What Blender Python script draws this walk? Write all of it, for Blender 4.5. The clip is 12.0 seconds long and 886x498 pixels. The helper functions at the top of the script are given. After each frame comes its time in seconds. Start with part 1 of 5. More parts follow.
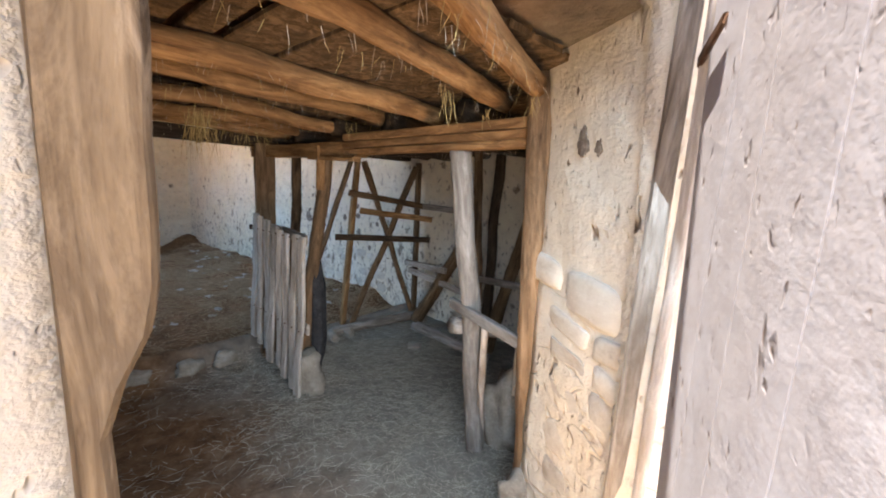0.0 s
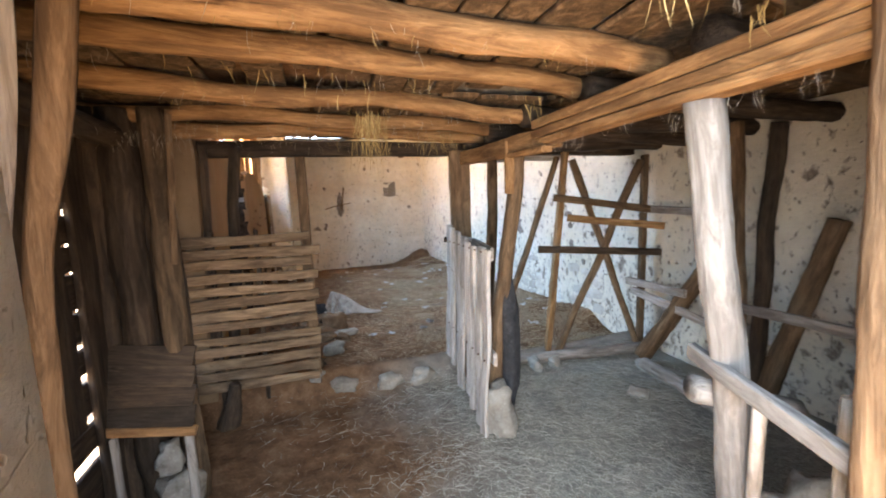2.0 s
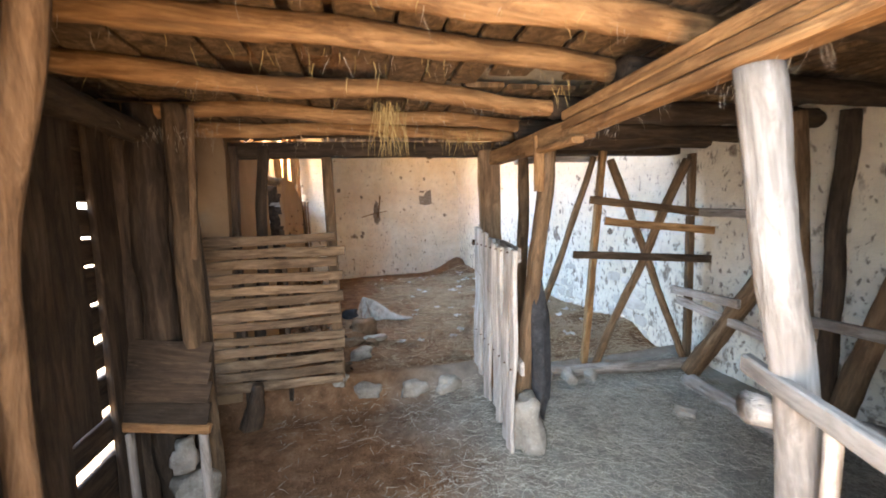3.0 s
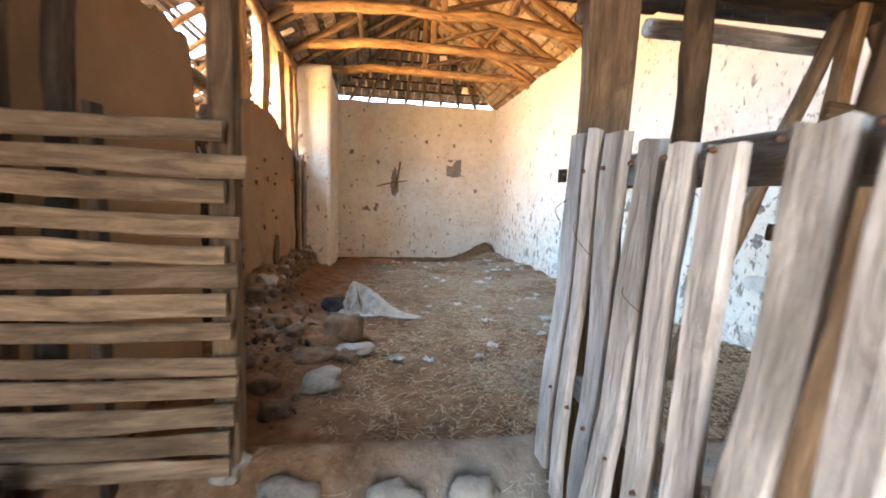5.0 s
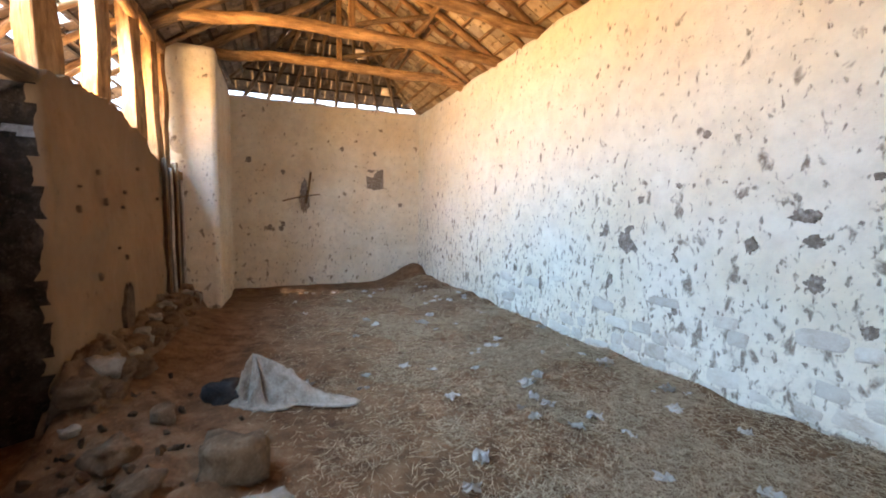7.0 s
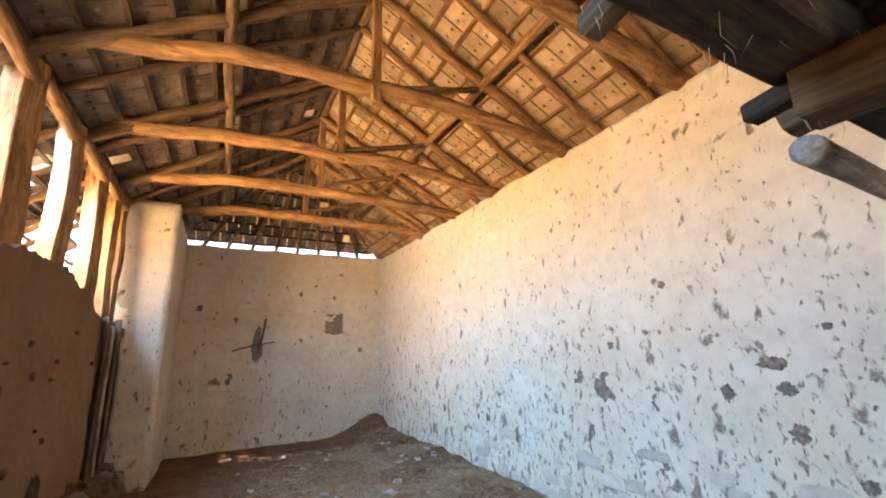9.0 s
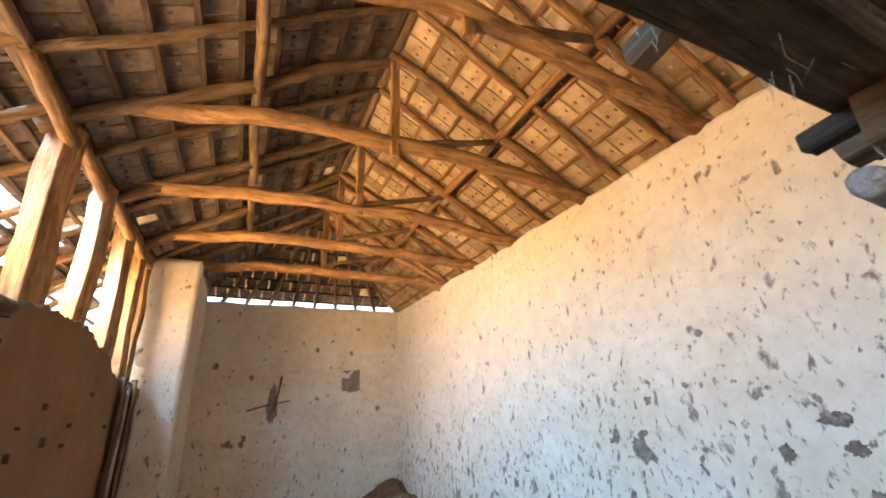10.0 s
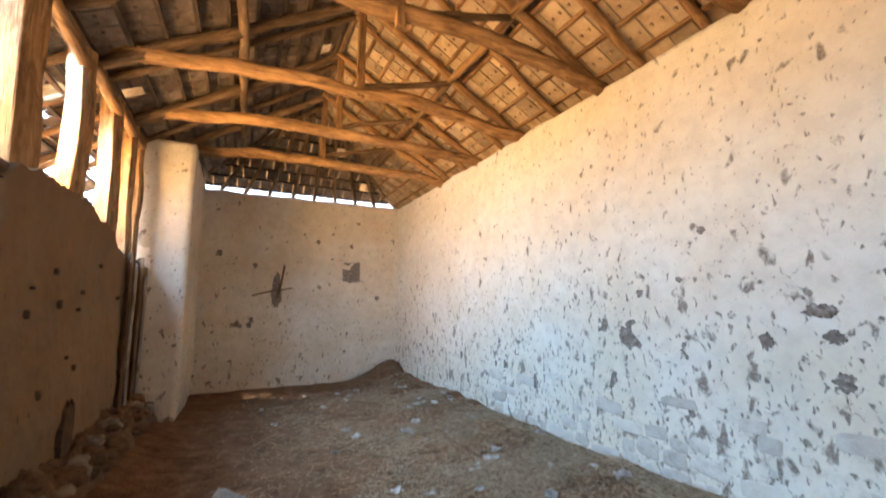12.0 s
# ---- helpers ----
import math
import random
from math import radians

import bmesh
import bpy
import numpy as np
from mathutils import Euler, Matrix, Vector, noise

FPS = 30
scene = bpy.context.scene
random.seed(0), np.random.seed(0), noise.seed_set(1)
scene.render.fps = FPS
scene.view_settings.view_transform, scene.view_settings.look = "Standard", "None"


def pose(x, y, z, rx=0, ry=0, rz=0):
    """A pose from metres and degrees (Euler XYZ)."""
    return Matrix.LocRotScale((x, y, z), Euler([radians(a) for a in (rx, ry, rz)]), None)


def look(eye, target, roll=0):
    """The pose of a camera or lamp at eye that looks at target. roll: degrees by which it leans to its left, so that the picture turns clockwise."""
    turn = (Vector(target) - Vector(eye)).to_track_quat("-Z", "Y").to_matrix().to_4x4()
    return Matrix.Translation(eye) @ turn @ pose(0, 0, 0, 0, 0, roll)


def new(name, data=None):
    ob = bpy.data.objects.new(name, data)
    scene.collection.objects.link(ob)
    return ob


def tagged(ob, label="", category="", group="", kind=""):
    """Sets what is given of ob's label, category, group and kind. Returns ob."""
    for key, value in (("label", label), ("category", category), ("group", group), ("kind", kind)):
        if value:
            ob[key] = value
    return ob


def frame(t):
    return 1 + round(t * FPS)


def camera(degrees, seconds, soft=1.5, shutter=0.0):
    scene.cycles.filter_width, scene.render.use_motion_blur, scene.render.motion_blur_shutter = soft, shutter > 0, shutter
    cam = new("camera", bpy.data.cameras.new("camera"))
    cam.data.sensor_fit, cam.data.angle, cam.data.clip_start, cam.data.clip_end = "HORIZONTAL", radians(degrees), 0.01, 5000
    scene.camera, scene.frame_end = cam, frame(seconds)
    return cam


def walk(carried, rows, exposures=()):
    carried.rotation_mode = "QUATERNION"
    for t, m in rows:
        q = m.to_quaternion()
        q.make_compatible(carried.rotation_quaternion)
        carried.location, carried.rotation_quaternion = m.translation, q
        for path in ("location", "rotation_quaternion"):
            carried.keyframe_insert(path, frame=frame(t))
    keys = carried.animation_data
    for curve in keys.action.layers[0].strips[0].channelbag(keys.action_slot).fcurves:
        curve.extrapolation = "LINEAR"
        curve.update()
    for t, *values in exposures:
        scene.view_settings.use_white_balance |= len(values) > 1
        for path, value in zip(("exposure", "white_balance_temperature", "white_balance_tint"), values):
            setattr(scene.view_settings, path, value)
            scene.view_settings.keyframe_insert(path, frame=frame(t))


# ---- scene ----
cam = camera(93.8, 12.0, 1.8, 0.4)
PATH = [
    (0, (0.249, 0.271, 1.637), (1.726, 1.586, 1.338), 1.9),
    (0.5, (0.353, 0.315, 1.637), (1.698, 1.769, 1.359), -0.2),
    (1, (0.503, 0.485, 1.58), (1.657, 2.097, 1.312), -1.5),
    (1.5, (0.656, 0.599, 1.57), (1.509, 2.388, 1.298), -2.3),
    (2, (0.754, 0.669, 1.555), (1.356, 2.562, 1.323), -2.5),
    (2.5, (0.811, 0.692, 1.511), (1.27, 2.628, 1.307), -2.6),
    (3, (0.868, 0.76, 1.475), (1.295, 2.707, 1.303), -2.4),
    (3.5, (0.849, 1.11, 1.359), (1.241, 3.063, 1.173), -0.9),
    (3.7, (0.847, 1.34, 1.337), (1.186, 3.3, 1.127), -0.8),
    (5.3, (1.252, 2.808, 1.129), (1.594, 4.765, 0.9), 2.9),
    (5.5, (1.249, 2.94, 1.134), (1.671, 4.881, 0.898), 2.7),
    (6, (1.168, 3.291, 1.2), (1.729, 5.195, 0.955), 2.0),
    (6.5, (1.163, 3.58, 1.241), (1.804, 5.457, 0.985), 1.4),
    (7, (1.185, 3.81, 1.296), (1.903, 5.668, 1.119), 1.1),
    (7.2, (1.177, 3.844, 1.306), (1.936, 5.689, 1.169), 1.1),
    (8.8, (1.049, 3.893, 1.45), (1.961, 5.631, 1.835), -1.2),
    (9, (1.06, 3.89, 1.45), (1.956, 5.619, 1.908), -1.3),
    (9.5, (1.051, 3.895, 1.46), (1.905, 5.603, 2.054), -2.0),
    (10, (1.05, 3.969, 1.46), (1.855, 5.661, 2.158), -2.1),
    (10.5, (1.07, 4.043, 1.451), (1.869, 5.723, 2.185), -2.2),
    (11, (1.075, 4.057, 1.454), (1.891, 5.763, 2.105), -1.7),
    (11.5, (1.057, 4.064, 1.418), (1.892, 5.817, 1.899), -0.7),
    (12, (1.044, 4.063, 1.349), (1.897, 5.854, 1.604), 0.3),
]
EXPOSURES = [(t, stops, 6800, 15) for t, stops in ((0, 2.35), (0.5, 2.45), (1.0, 2.7), (1.5, 3.1), (2.0, 3.5), (2.7, 3.65), (3.7, 3.85), (5.3, 3.75), (6.0, 3.58), (6.6, 3.4), (7.2, 3.3), (12, 3.1))]
walk(cam, [(t, look(eye, target, roll)) for t, eye, target, roll in PATH], EXPOSURES)

# ---- world and light ----
world = bpy.data.worlds.new("world")
scene.world = world
world.use_nodes = True
wn = world.node_tree
sky = wn.nodes.new("ShaderNodeTexSky")
sky.sky_type = "NISHITA"
sky.sun_disc = False
SUN_FROM = Vector((-0.20, 0.05, 0.95))
sky.sun_elevation = math.asin(SUN_FROM.normalized().z)
sky.sun_rotation = math.atan2(SUN_FROM.x, SUN_FROM.y)
wn.links.new(sky.outputs[0], wn.nodes["Background"].inputs[0])
wn.nodes["Background"].inputs[1].default_value = 0.15
sun = new("sun", bpy.data.lights.new("sun", "SUN"))
sun.data.energy, sun.data.angle, sun.data.color = 5.0, radians(0.5), (1, 0.92, 0.80)
sun.matrix_world = look(SUN_FROM * 20, (0, 0, 0))


def sky_window(name, eye, target, w, h, power, col):
    """Daylight that enters through one opening of the building."""
    ob = new(name, bpy.data.lights.new(name, "AREA"))
    ob.data.shape, ob.data.size, ob.data.size_y = "RECTANGLE", w, h
    ob.data.energy, ob.data.color = power, col
    ob.matrix_world = look(eye, target)
    return ob


SKY_BLUE, GROUND_WARM = (0.36, 0.65, 1.0), (1.0, 0.60, 0.22)


def narrow(lamp, degrees):
    lamp.data.spread = radians(degrees)


narrow(sky_window("sky_in_west_opening_near", (-0.55, 6.1, 2.95), (3.9, 6.1, -0.9), 3.0, 0.7, 11.5, SKY_BLUE), 92)
narrow(sky_window("sky_in_west_opening_far", (-0.55, 8.2, 2.95), (3.9, 10.2, -0.2), 1.8, 0.7, 14, SKY_BLUE), 92)
narrow(sky_window("ground_light_west_opening_near", (-0.5, 6.4, 2.35), (3.9, 6.6, 4.3), 2.6, 0.6, 6.6, GROUND_WARM), 86)
narrow(sky_window("ground_light_west_opening_far", (-0.5, 8.2, 2.35), (3.9, 10.2, 4.0), 1.8, 0.6, 10.5, GROUND_WARM), 92)
narrow(sky_window("sky_in_doorway", (0.92, 0.60, 1.30), (1.75, 2.6, 0.3), 0.95, 1.5, 5.0, (0.62, 0.82, 1.0)), 116)
narrow(sky_window("ground_light_doorway", (0.92, 0.58, 0.45), (1.75, 2.2, 1.75), 0.95, 0.6, 2.6, GROUND_WARM), 122)


# ---- materials ----
def nodes_of(m):
    m.use_nodes = True
    nt = m.node_tree
    return nt, nt.nodes["Principled BSDF"]


def coords(nt, scale, shift=True, source="Object"):
    """Texture coordinates in metres, shifted by a random step for each object."""
    tc = nt.nodes.new("ShaderNodeTexCoord")
    mp = nt.nodes.new("ShaderNodeMapping")
    mp.inputs["Scale"].default_value = scale
    nt.links.new(tc.outputs[source], mp.inputs["Vector"])
    if shift:
        inf = nt.nodes.new("ShaderNodeObjectInfo")
        mul = nt.nodes.new("ShaderNodeMath")
        mul.operation = "MULTIPLY"
        mul.inputs[1].default_value = 37.0
        nt.links.new(inf.outputs["Random"], mul.inputs[0])
        nt.links.new(mul.outputs[0], mp.inputs["Location"])
    return mp


def noise_tex(nt, vec, scale, detail=4.0, rough=0.55, dist=0.0):
    n = nt.nodes.new("ShaderNodeTexNoise")
    n.inputs["Scale"].default_value, n.inputs["Detail"].default_value = scale, detail
    n.inputs["Roughness"].default_value, n.inputs["Distortion"].default_value = rough, dist
    nt.links.new(vec.outputs[0], n.inputs["Vector"])
    return n.outputs["Fac"]


def ramp(nt, fac, stops):
    r = nt.nodes.new("ShaderNodeValToRGB")
    el = r.color_ramp.elements
    el[0].position, el[0].color = stops[0][0], (*stops[0][1], 1)
    el[1].position, el[1].color = stops[-1][0], (*stops[-1][1], 1)
    for p, c in stops[1:-1]:
        el.new(p).color = (*c, 1)
    nt.links.new(fac, r.inputs[0])
    return r.outputs[0]


def mix(nt, fac, a, b, mode="MIX"):
    m = nt.nodes.new("ShaderNodeMix")
    m.data_type, m.blend_type = "RGBA", mode
    for sock, v in ((m.inputs[0], fac), (m.inputs[6], a), (m.inputs[7], b)):
        if isinstance(v, (int, float)):
            sock.default_value = v
        elif isinstance(v, tuple):
            sock.default_value = (*v, 1)
        else:
            nt.links.new(v, sock)
    return m.outputs[2]


def maths(nt, op, a, b):
    m = nt.nodes.new("ShaderNodeMath")
    m.operation = op
    for sock, v in ((m.inputs[0], a), (m.inputs[1], b)):
        if isinstance(v, (int, float)):
            sock.default_value = v
        else:
            nt.links.new(v, sock)
    return m.outputs[0]


def bump(nt, bsdf, height, strength, distance):
    b = nt.nodes.new("ShaderNodeBump")
    b.inputs["Strength"].default_value, b.inputs["Distance"].default_value = strength, distance
    nt.links.new(height, b.inputs["Height"])
    nt.links.new(b.outputs[0], bsdf.inputs["Normal"])


def wood(name, dark, mid, light, grey=0.0, rough=0.85):
    """Old timber; the grain runs along the object's z."""
    m = bpy.data.materials.new(name)
    nt, bs = nodes_of(m)
    g = coords(nt, (26, 26, 2.3))
    f = coords(nt, (110, 110, 3.5))
    s = coords(nt, (5, 5, 2.2))
    grain, fine, stain = noise_tex(nt, g, 1.0, 5, 0.6, 0.6), noise_tex(nt, f, 1.0, 3, 0.6), noise_tex(nt, s, 1.0, 4, 0.6)
    col = ramp(nt, grain, [(0.25, dark), (0.5, mid), (0.75, light)])
    col = mix(nt, ramp(nt, stain, [(0.38, (0, 0, 0)), (0.68, (1, 1, 1))]), col, mix(nt, 0.6, col, tuple(0.55 * c for c in dark)))
    crack = ramp(nt, grain, [(0.30, (1, 1, 1)), (0.36, (0, 0, 0))])
    col = mix(nt, maths(nt, "MULTIPLY", crack, 0.7), col, tuple(0.3 * c for c in dark))
    kv = coords(nt, (7, 7, 2.6))
    vo = nt.nodes.new("ShaderNodeTexVoronoi")
    vo.inputs["Scale"].default_value = 1.0
    nt.links.new(kv.outputs[0], vo.inputs["Vector"])
    knot = ramp(nt, maths(nt, "ADD", vo.outputs["Distance"], maths(nt, "MULTIPLY", fine, 0.12)), [(0.13, (1, 1, 1)), (0.26, (0, 0, 0))])
    col = mix(nt, maths(nt, "MULTIPLY", knot, 0.75), col, tuple(0.45 * c for c in dark))
    blot = coords(nt, (14, 14, 9))
    col = mix(nt, maths(nt, "MULTIPLY", ramp(nt, noise_tex(nt, blot, 1.0, 5, 0.7), [(0.5, (0, 0, 0)), (0.66, (1, 1, 1))]), 0.45), col, mix(nt, 0.5, light, dark))
    scuff = noise_tex(nt, coords(nt, (19, 19, 3.2)), 1.0, 6, 0.72, 0.8)
    col = mix(nt, maths(nt, "MULTIPLY", ramp(nt, scuff, [(0.47, (0, 0, 0)), (0.60, (1, 1, 1))]), 0.6), col, tuple(0.7 * c for c in dark))
    col = mix(nt, maths(nt, "MULTIPLY", ramp(nt, scuff, [(0.30, (1, 1, 1)), (0.42, (0, 0, 0))]), 0.4), col, tuple(min(0.85, 1.25 * c) for c in light))
    inf = nt.nodes.new("ShaderNodeObjectInfo")
    hsv = nt.nodes.new("ShaderNodeHueSaturation")
    nt.links.new(col, hsv.inputs["Color"])
    nt.links.new(maths(nt, "ADD", maths(nt, "MULTIPLY", inf.outputs["Random"], 0.45), 0.84), hsv.inputs["Value"])
    nt.links.new(hsv.outputs[0], bs.inputs["Base Color"])
    bs.inputs["Roughness"].default_value = rough
    bs.inputs["Specular IOR Level"].default_value = 0.25
    bump(nt, bs, maths(nt, "ADD", maths(nt, "ADD", grain, maths(nt, "MULTIPLY", fine, 0.4)), maths(nt, "MULTIPLY", scuff, -0.9)), 0.85, 0.011)
    return m


def plaster(name, base, second, mud, low, high, stones=0.0, relief=0.008):
    """Limewashed mud plaster with small chips; they grow more frequent towards the splashed foot of the wall."""
    m = bpy.data.materials.new(name)
    nt, bs = nodes_of(m)
    v = coords(nt, (1, 1, 1), False)
    big, midn, fine = noise_tex(nt, v, 1.3, 5, 0.6), noise_tex(nt, v, 7.0, 5, 0.65), noise_tex(nt, v, 42.0, 4, 0.7)
    col = mix(nt, ramp(nt, big, [(0.35, (0, 0, 0)), (0.65, (1, 1, 1))]), base, second)
    col = mix(nt, maths(nt, "MULTIPLY", ramp(nt, midn, [(0.42, (0, 0, 0)), (0.62, (1, 1, 1))]), 0.35), col, mix(nt, 0.5, base, mud))
    sep = nt.nodes.new("ShaderNodeSeparateXYZ")
    nt.links.new(v.outputs[0], sep.inputs[0])
    rise = nt.nodes.new("ShaderNodeMapRange")
    for k, val in (("From Min", 0.2), ("From Max", 2.2), ("To Min", low), ("To Max", high)):
        rise.inputs[k].default_value = val
    nt.links.new(sep.outputs["Z"], rise.inputs["Value"])
    st = coords(nt, (1.0, 1.0, 0.62), False)
    chipn = noise_tex(nt, st, 9.5, 3, 0.55, 0.4)
    chip2 = noise_tex(nt, st, 26.0, 2, 0.5, 0.3)
    c1 = maths(nt, "MULTIPLY", maths(nt, "SUBTRACT", chipn, rise.outputs[0]), 13.0)
    c2 = maths(nt, "MULTIPLY", maths(nt, "SUBTRACT", chip2, maths(nt, "ADD", rise.outputs[0], 0.015)), 10.0)
    fleck = coords(nt, (1.0, 1.0, 0.45), False)
    c3 = maths(nt, "MULTIPLY", maths(nt, "SUBTRACT", noise_tex(nt, fleck, 58.0, 2, 0.5, 0.5), maths(nt, "ADD", 0.70, maths(nt, "MULTIPLY", maths(nt, "SUBTRACT", 0.5, big), 0.35))), 8.0)
    cl = nt.nodes.new("ShaderNodeClamp")
    nt.links.new(maths(nt, "MAXIMUM", maths(nt, "MAXIMUM", c1, c2), c3), cl.inputs[0])
    chip = maths(nt, "MULTIPLY", cl.outputs[0], ramp(nt, fine, [(0.3, (0.55, 0.55, 0.55)), (0.55, (1, 1, 1))]))
    if stones:
        sv = coords(nt, (1.0, 1.0, 1.9), False)
        vo = nt.nodes.new("ShaderNodeTexVoronoi")
        vo.feature = "DISTANCE_TO_EDGE"
        vo.inputs["Scale"].default_value = 4.2
        warp = nt.nodes.new("ShaderNodeVectorMath")
        warp.operation = "ADD"
        nt.links.new(sv.outputs[0], warp.inputs[0])
        nz = nt.nodes.new("ShaderNodeTexNoise")
        nz.inputs["Scale"].default_value = 3.0
        nt.links.new(sv.outputs[0], nz.inputs["Vector"])
        sc = nt.nodes.new("ShaderNodeVectorMath")
        sc.operation = "SCALE"
        sc.inputs["Scale"].default_value = 0.35
        nt.links.new(nz.outputs["Color"], sc.inputs[0])
        nt.links.new(sc.outputs[0], warp.inputs[1])
        nt.links.new(warp.outputs[0], vo.inputs["Vector"])
        seam = ramp(nt, vo.outputs["Distance"], [(0.0, (1, 1, 1)), (0.05, (0, 0, 0))])
        foot = nt.nodes.new("ShaderNodeMapRange")
        for k, val in (("From Min", stones - 0.35), ("From Max", stones + 0.25), ("To Min", 1.0), ("To Max", 0.0)):
            foot.inputs[k].default_value = val
        nt.links.new(maths(nt, "ADD", sep.outputs["Z"], maths(nt, "MULTIPLY", big, 0.5)), foot.inputs["Value"])
        seam = maths(nt, "MULTIPLY", maths(nt, "MULTIPLY", seam, foot.outputs[0]), ramp(nt, midn, [(0.45, (0, 0, 0)), (0.58, (1, 1, 1))]))
        chip = maths(nt, "MAXIMUM", chip, maths(nt, "MULTIPLY", seam, 0.5))
    mudc = mix(nt, midn, mud, tuple(0.55 * c for c in mud))
    col = mix(nt, chip, col, mudc)
    nt.links.new(col, bs.inputs["Base Color"])
    bs.inputs["Roughness"].default_value = 0.93
    bs.inputs["Specular IOR Level"].default_value = 0.15
    h = maths(nt, "ADD", maths(nt, "MULTIPLY", midn, 1.2), maths(nt, "MULTIPLY", fine, 0.35))
    bump(nt, bs, maths(nt, "SUBTRACT", h, maths(nt, "MULTIPLY", chip, 0.8)), 0.8, relief)
    return m


def earthy(name, dark, mid, light, scale, relief, rough=0.95, vary=0.0, stretch=(1, 1, 1), lit_dust=None):
    m = bpy.data.materials.new(name)
    nt, bs = nodes_of(m)
    v = coords(nt, stretch)
    big, sm, fine = noise_tex(nt, v, scale * 0.25, 4, 0.6), noise_tex(nt, v, scale, 5, 0.65), noise_tex(nt, v, scale * 6, 4, 0.7)
    col = ramp(nt, sm, [(0.3, dark), (0.52, mid), (0.74, light)])
    col = mix(nt, ramp(nt, big, [(0.35, (0, 0, 0)), (0.68, (0.8, 0.8, 0.8))]), col, mix(nt, 0.55, col, dark))
    col = mix(nt, maths(nt, "MULTIPLY", ramp(nt, fine, [(0.55, (0, 0, 0)), (0.72, (1, 1, 1))]), 0.5), col, light)
    if vary:
        inf = nt.nodes.new("ShaderNodeObjectInfo")
        geo = nt.nodes.new("ShaderNodeNewGeometry")
        hsv = nt.nodes.new("ShaderNodeHueSaturation")
        nt.links.new(col, hsv.inputs["Color"])
        spin = maths(nt, "FRACT", maths(nt, "ADD", inf.outputs["Random"], geo.outputs["Random Per Island"]), 0.0)
        nt.links.new(maths(nt, "ADD", maths(nt, "MULTIPLY", spin, vary), 1.0 - vary * 0.6), hsv.inputs["Value"])
        col = hsv.outputs[0]
    # Grey dust growing eastward in the stable; its paleness also paints doorway light
    if lit_dust:
        sep = nt.nodes.new("ShaderNodeSeparateXYZ")
        nt.links.new(coords(nt, (1, 1, 1), False).outputs[0], sep.inputs[0])
        fac = maths(nt, "MULTIPLY", ramp(nt, maths(nt, "ADD", maths(nt, "MULTIPLY", sep.outputs["X"], 0.25), maths(nt, "MULTIPLY", big, 0.35)), [(0.42, (0, 0, 0)), (0.66, (1, 1, 1))]), ramp(nt, maths(nt, "MULTIPLY", sep.outputs["Y"], 0.1), [(0.39, (1, 1, 1)), (0.43, (0, 0, 0))]))
        col = mix(nt, maths(nt, "MULTIPLY", fac, 0.85), col, mix(nt, sm, tuple(0.45 * c for c in lit_dust), lit_dust))
    nt.links.new(col, bs.inputs["Base Color"])
    bs.inputs["Roughness"].default_value = rough
    bs.inputs["Specular IOR Level"].default_value = 0.15
    bump(nt, bs, maths(nt, "ADD", sm, maths(nt, "MULTIPLY", fine, 0.5)), 0.9, relief)
    return m


M_BEAM = wood("honey_timber", (0.14, 0.07, 0.03), (0.34, 0.19, 0.085), (0.50, 0.30, 0.14))
M_OLD = wood("brown_timber", (0.08, 0.048, 0.026), (0.20, 0.125, 0.07), (0.32, 0.21, 0.125))
# Near-black timber; in the stable's west corner it carries some of the shade
M_DARK = wood("near_black_timber", (0.025, 0.018, 0.013), (0.075, 0.05, 0.033), (0.13, 0.09, 0.06))
M_CEIL = wood("dusky_ceiling_boards", (0.045, 0.030, 0.018), (0.14, 0.090, 0.05), (0.25, 0.165, 0.10))
M_GREY = wood("weathered_grey_timber", (0.20, 0.165, 0.135), (0.43, 0.385, 0.345), (0.58, 0.54, 0.50))
M_PALE = wood("bleached_timber", (0.21, 0.165, 0.125), (0.40, 0.355, 0.31), (0.52, 0.48, 0.44))
M_GATE = wood("silvered_gate_timber", (0.33, 0.295, 0.26), (0.54, 0.505, 0.465), (0.69, 0.66, 0.625))
M_HURDLE = wood("dusty_brown_slats", (0.10, 0.064, 0.038), (0.245, 0.165, 0.10), (0.37, 0.265, 0.17))
M_POST = wood("sun_bleached_post", (0.16, 0.145, 0.13), (0.30, 0.285, 0.27), (0.40, 0.385, 0.37))
M_TAN = wood("tan_timber", (0.13, 0.082, 0.045), (0.33, 0.235, 0.14), (0.48, 0.365, 0.245))

M_LIME = plaster("limewash_east", (0.76, 0.71, 0.61), (0.70, 0.62, 0.48), (0.30, 0.24, 0.19), 0.552, 0.63, stones=0.75, relief=0.016)
M_LIME2 = plaster("limewash_north", (0.74, 0.68, 0.57), (0.64, 0.54, 0.40), (0.27, 0.20, 0.14), 0.605, 0.645, relief=0.011)
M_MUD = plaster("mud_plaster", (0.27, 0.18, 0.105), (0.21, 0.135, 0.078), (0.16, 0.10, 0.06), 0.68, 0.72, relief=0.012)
M_DOOR = plaster("flaked_grey_door_paint", (0.54, 0.56, 0.65), (0.50, 0.49, 0.53), (0.22, 0.16, 0.13), 0.655, 0.655, relief=0.003)
M_PIER = plaster("cream_pier_plaster", (0.72, 0.68, 0.60), (0.68, 0.61, 0.50), (0.36, 0.27, 0.19), 0.64, 0.66, stones=1.5, relief=0.022)
M_STONEWASH = earthy("limewashed_stone", (0.44, 0.38, 0.31), (0.62, 0.575, 0.50), (0.72, 0.69, 0.62), 9.0, 0.006, vary=0.25, stretch=(0.13, 0.05, 0.08))
# Near-white timber: daylight on the reveal and corner post is in this colour
M_WHITE = wood("white_timber", (0.42, 0.36, 0.31), (0.70, 0.66, 0.62), (0.80, 0.77, 0.74))
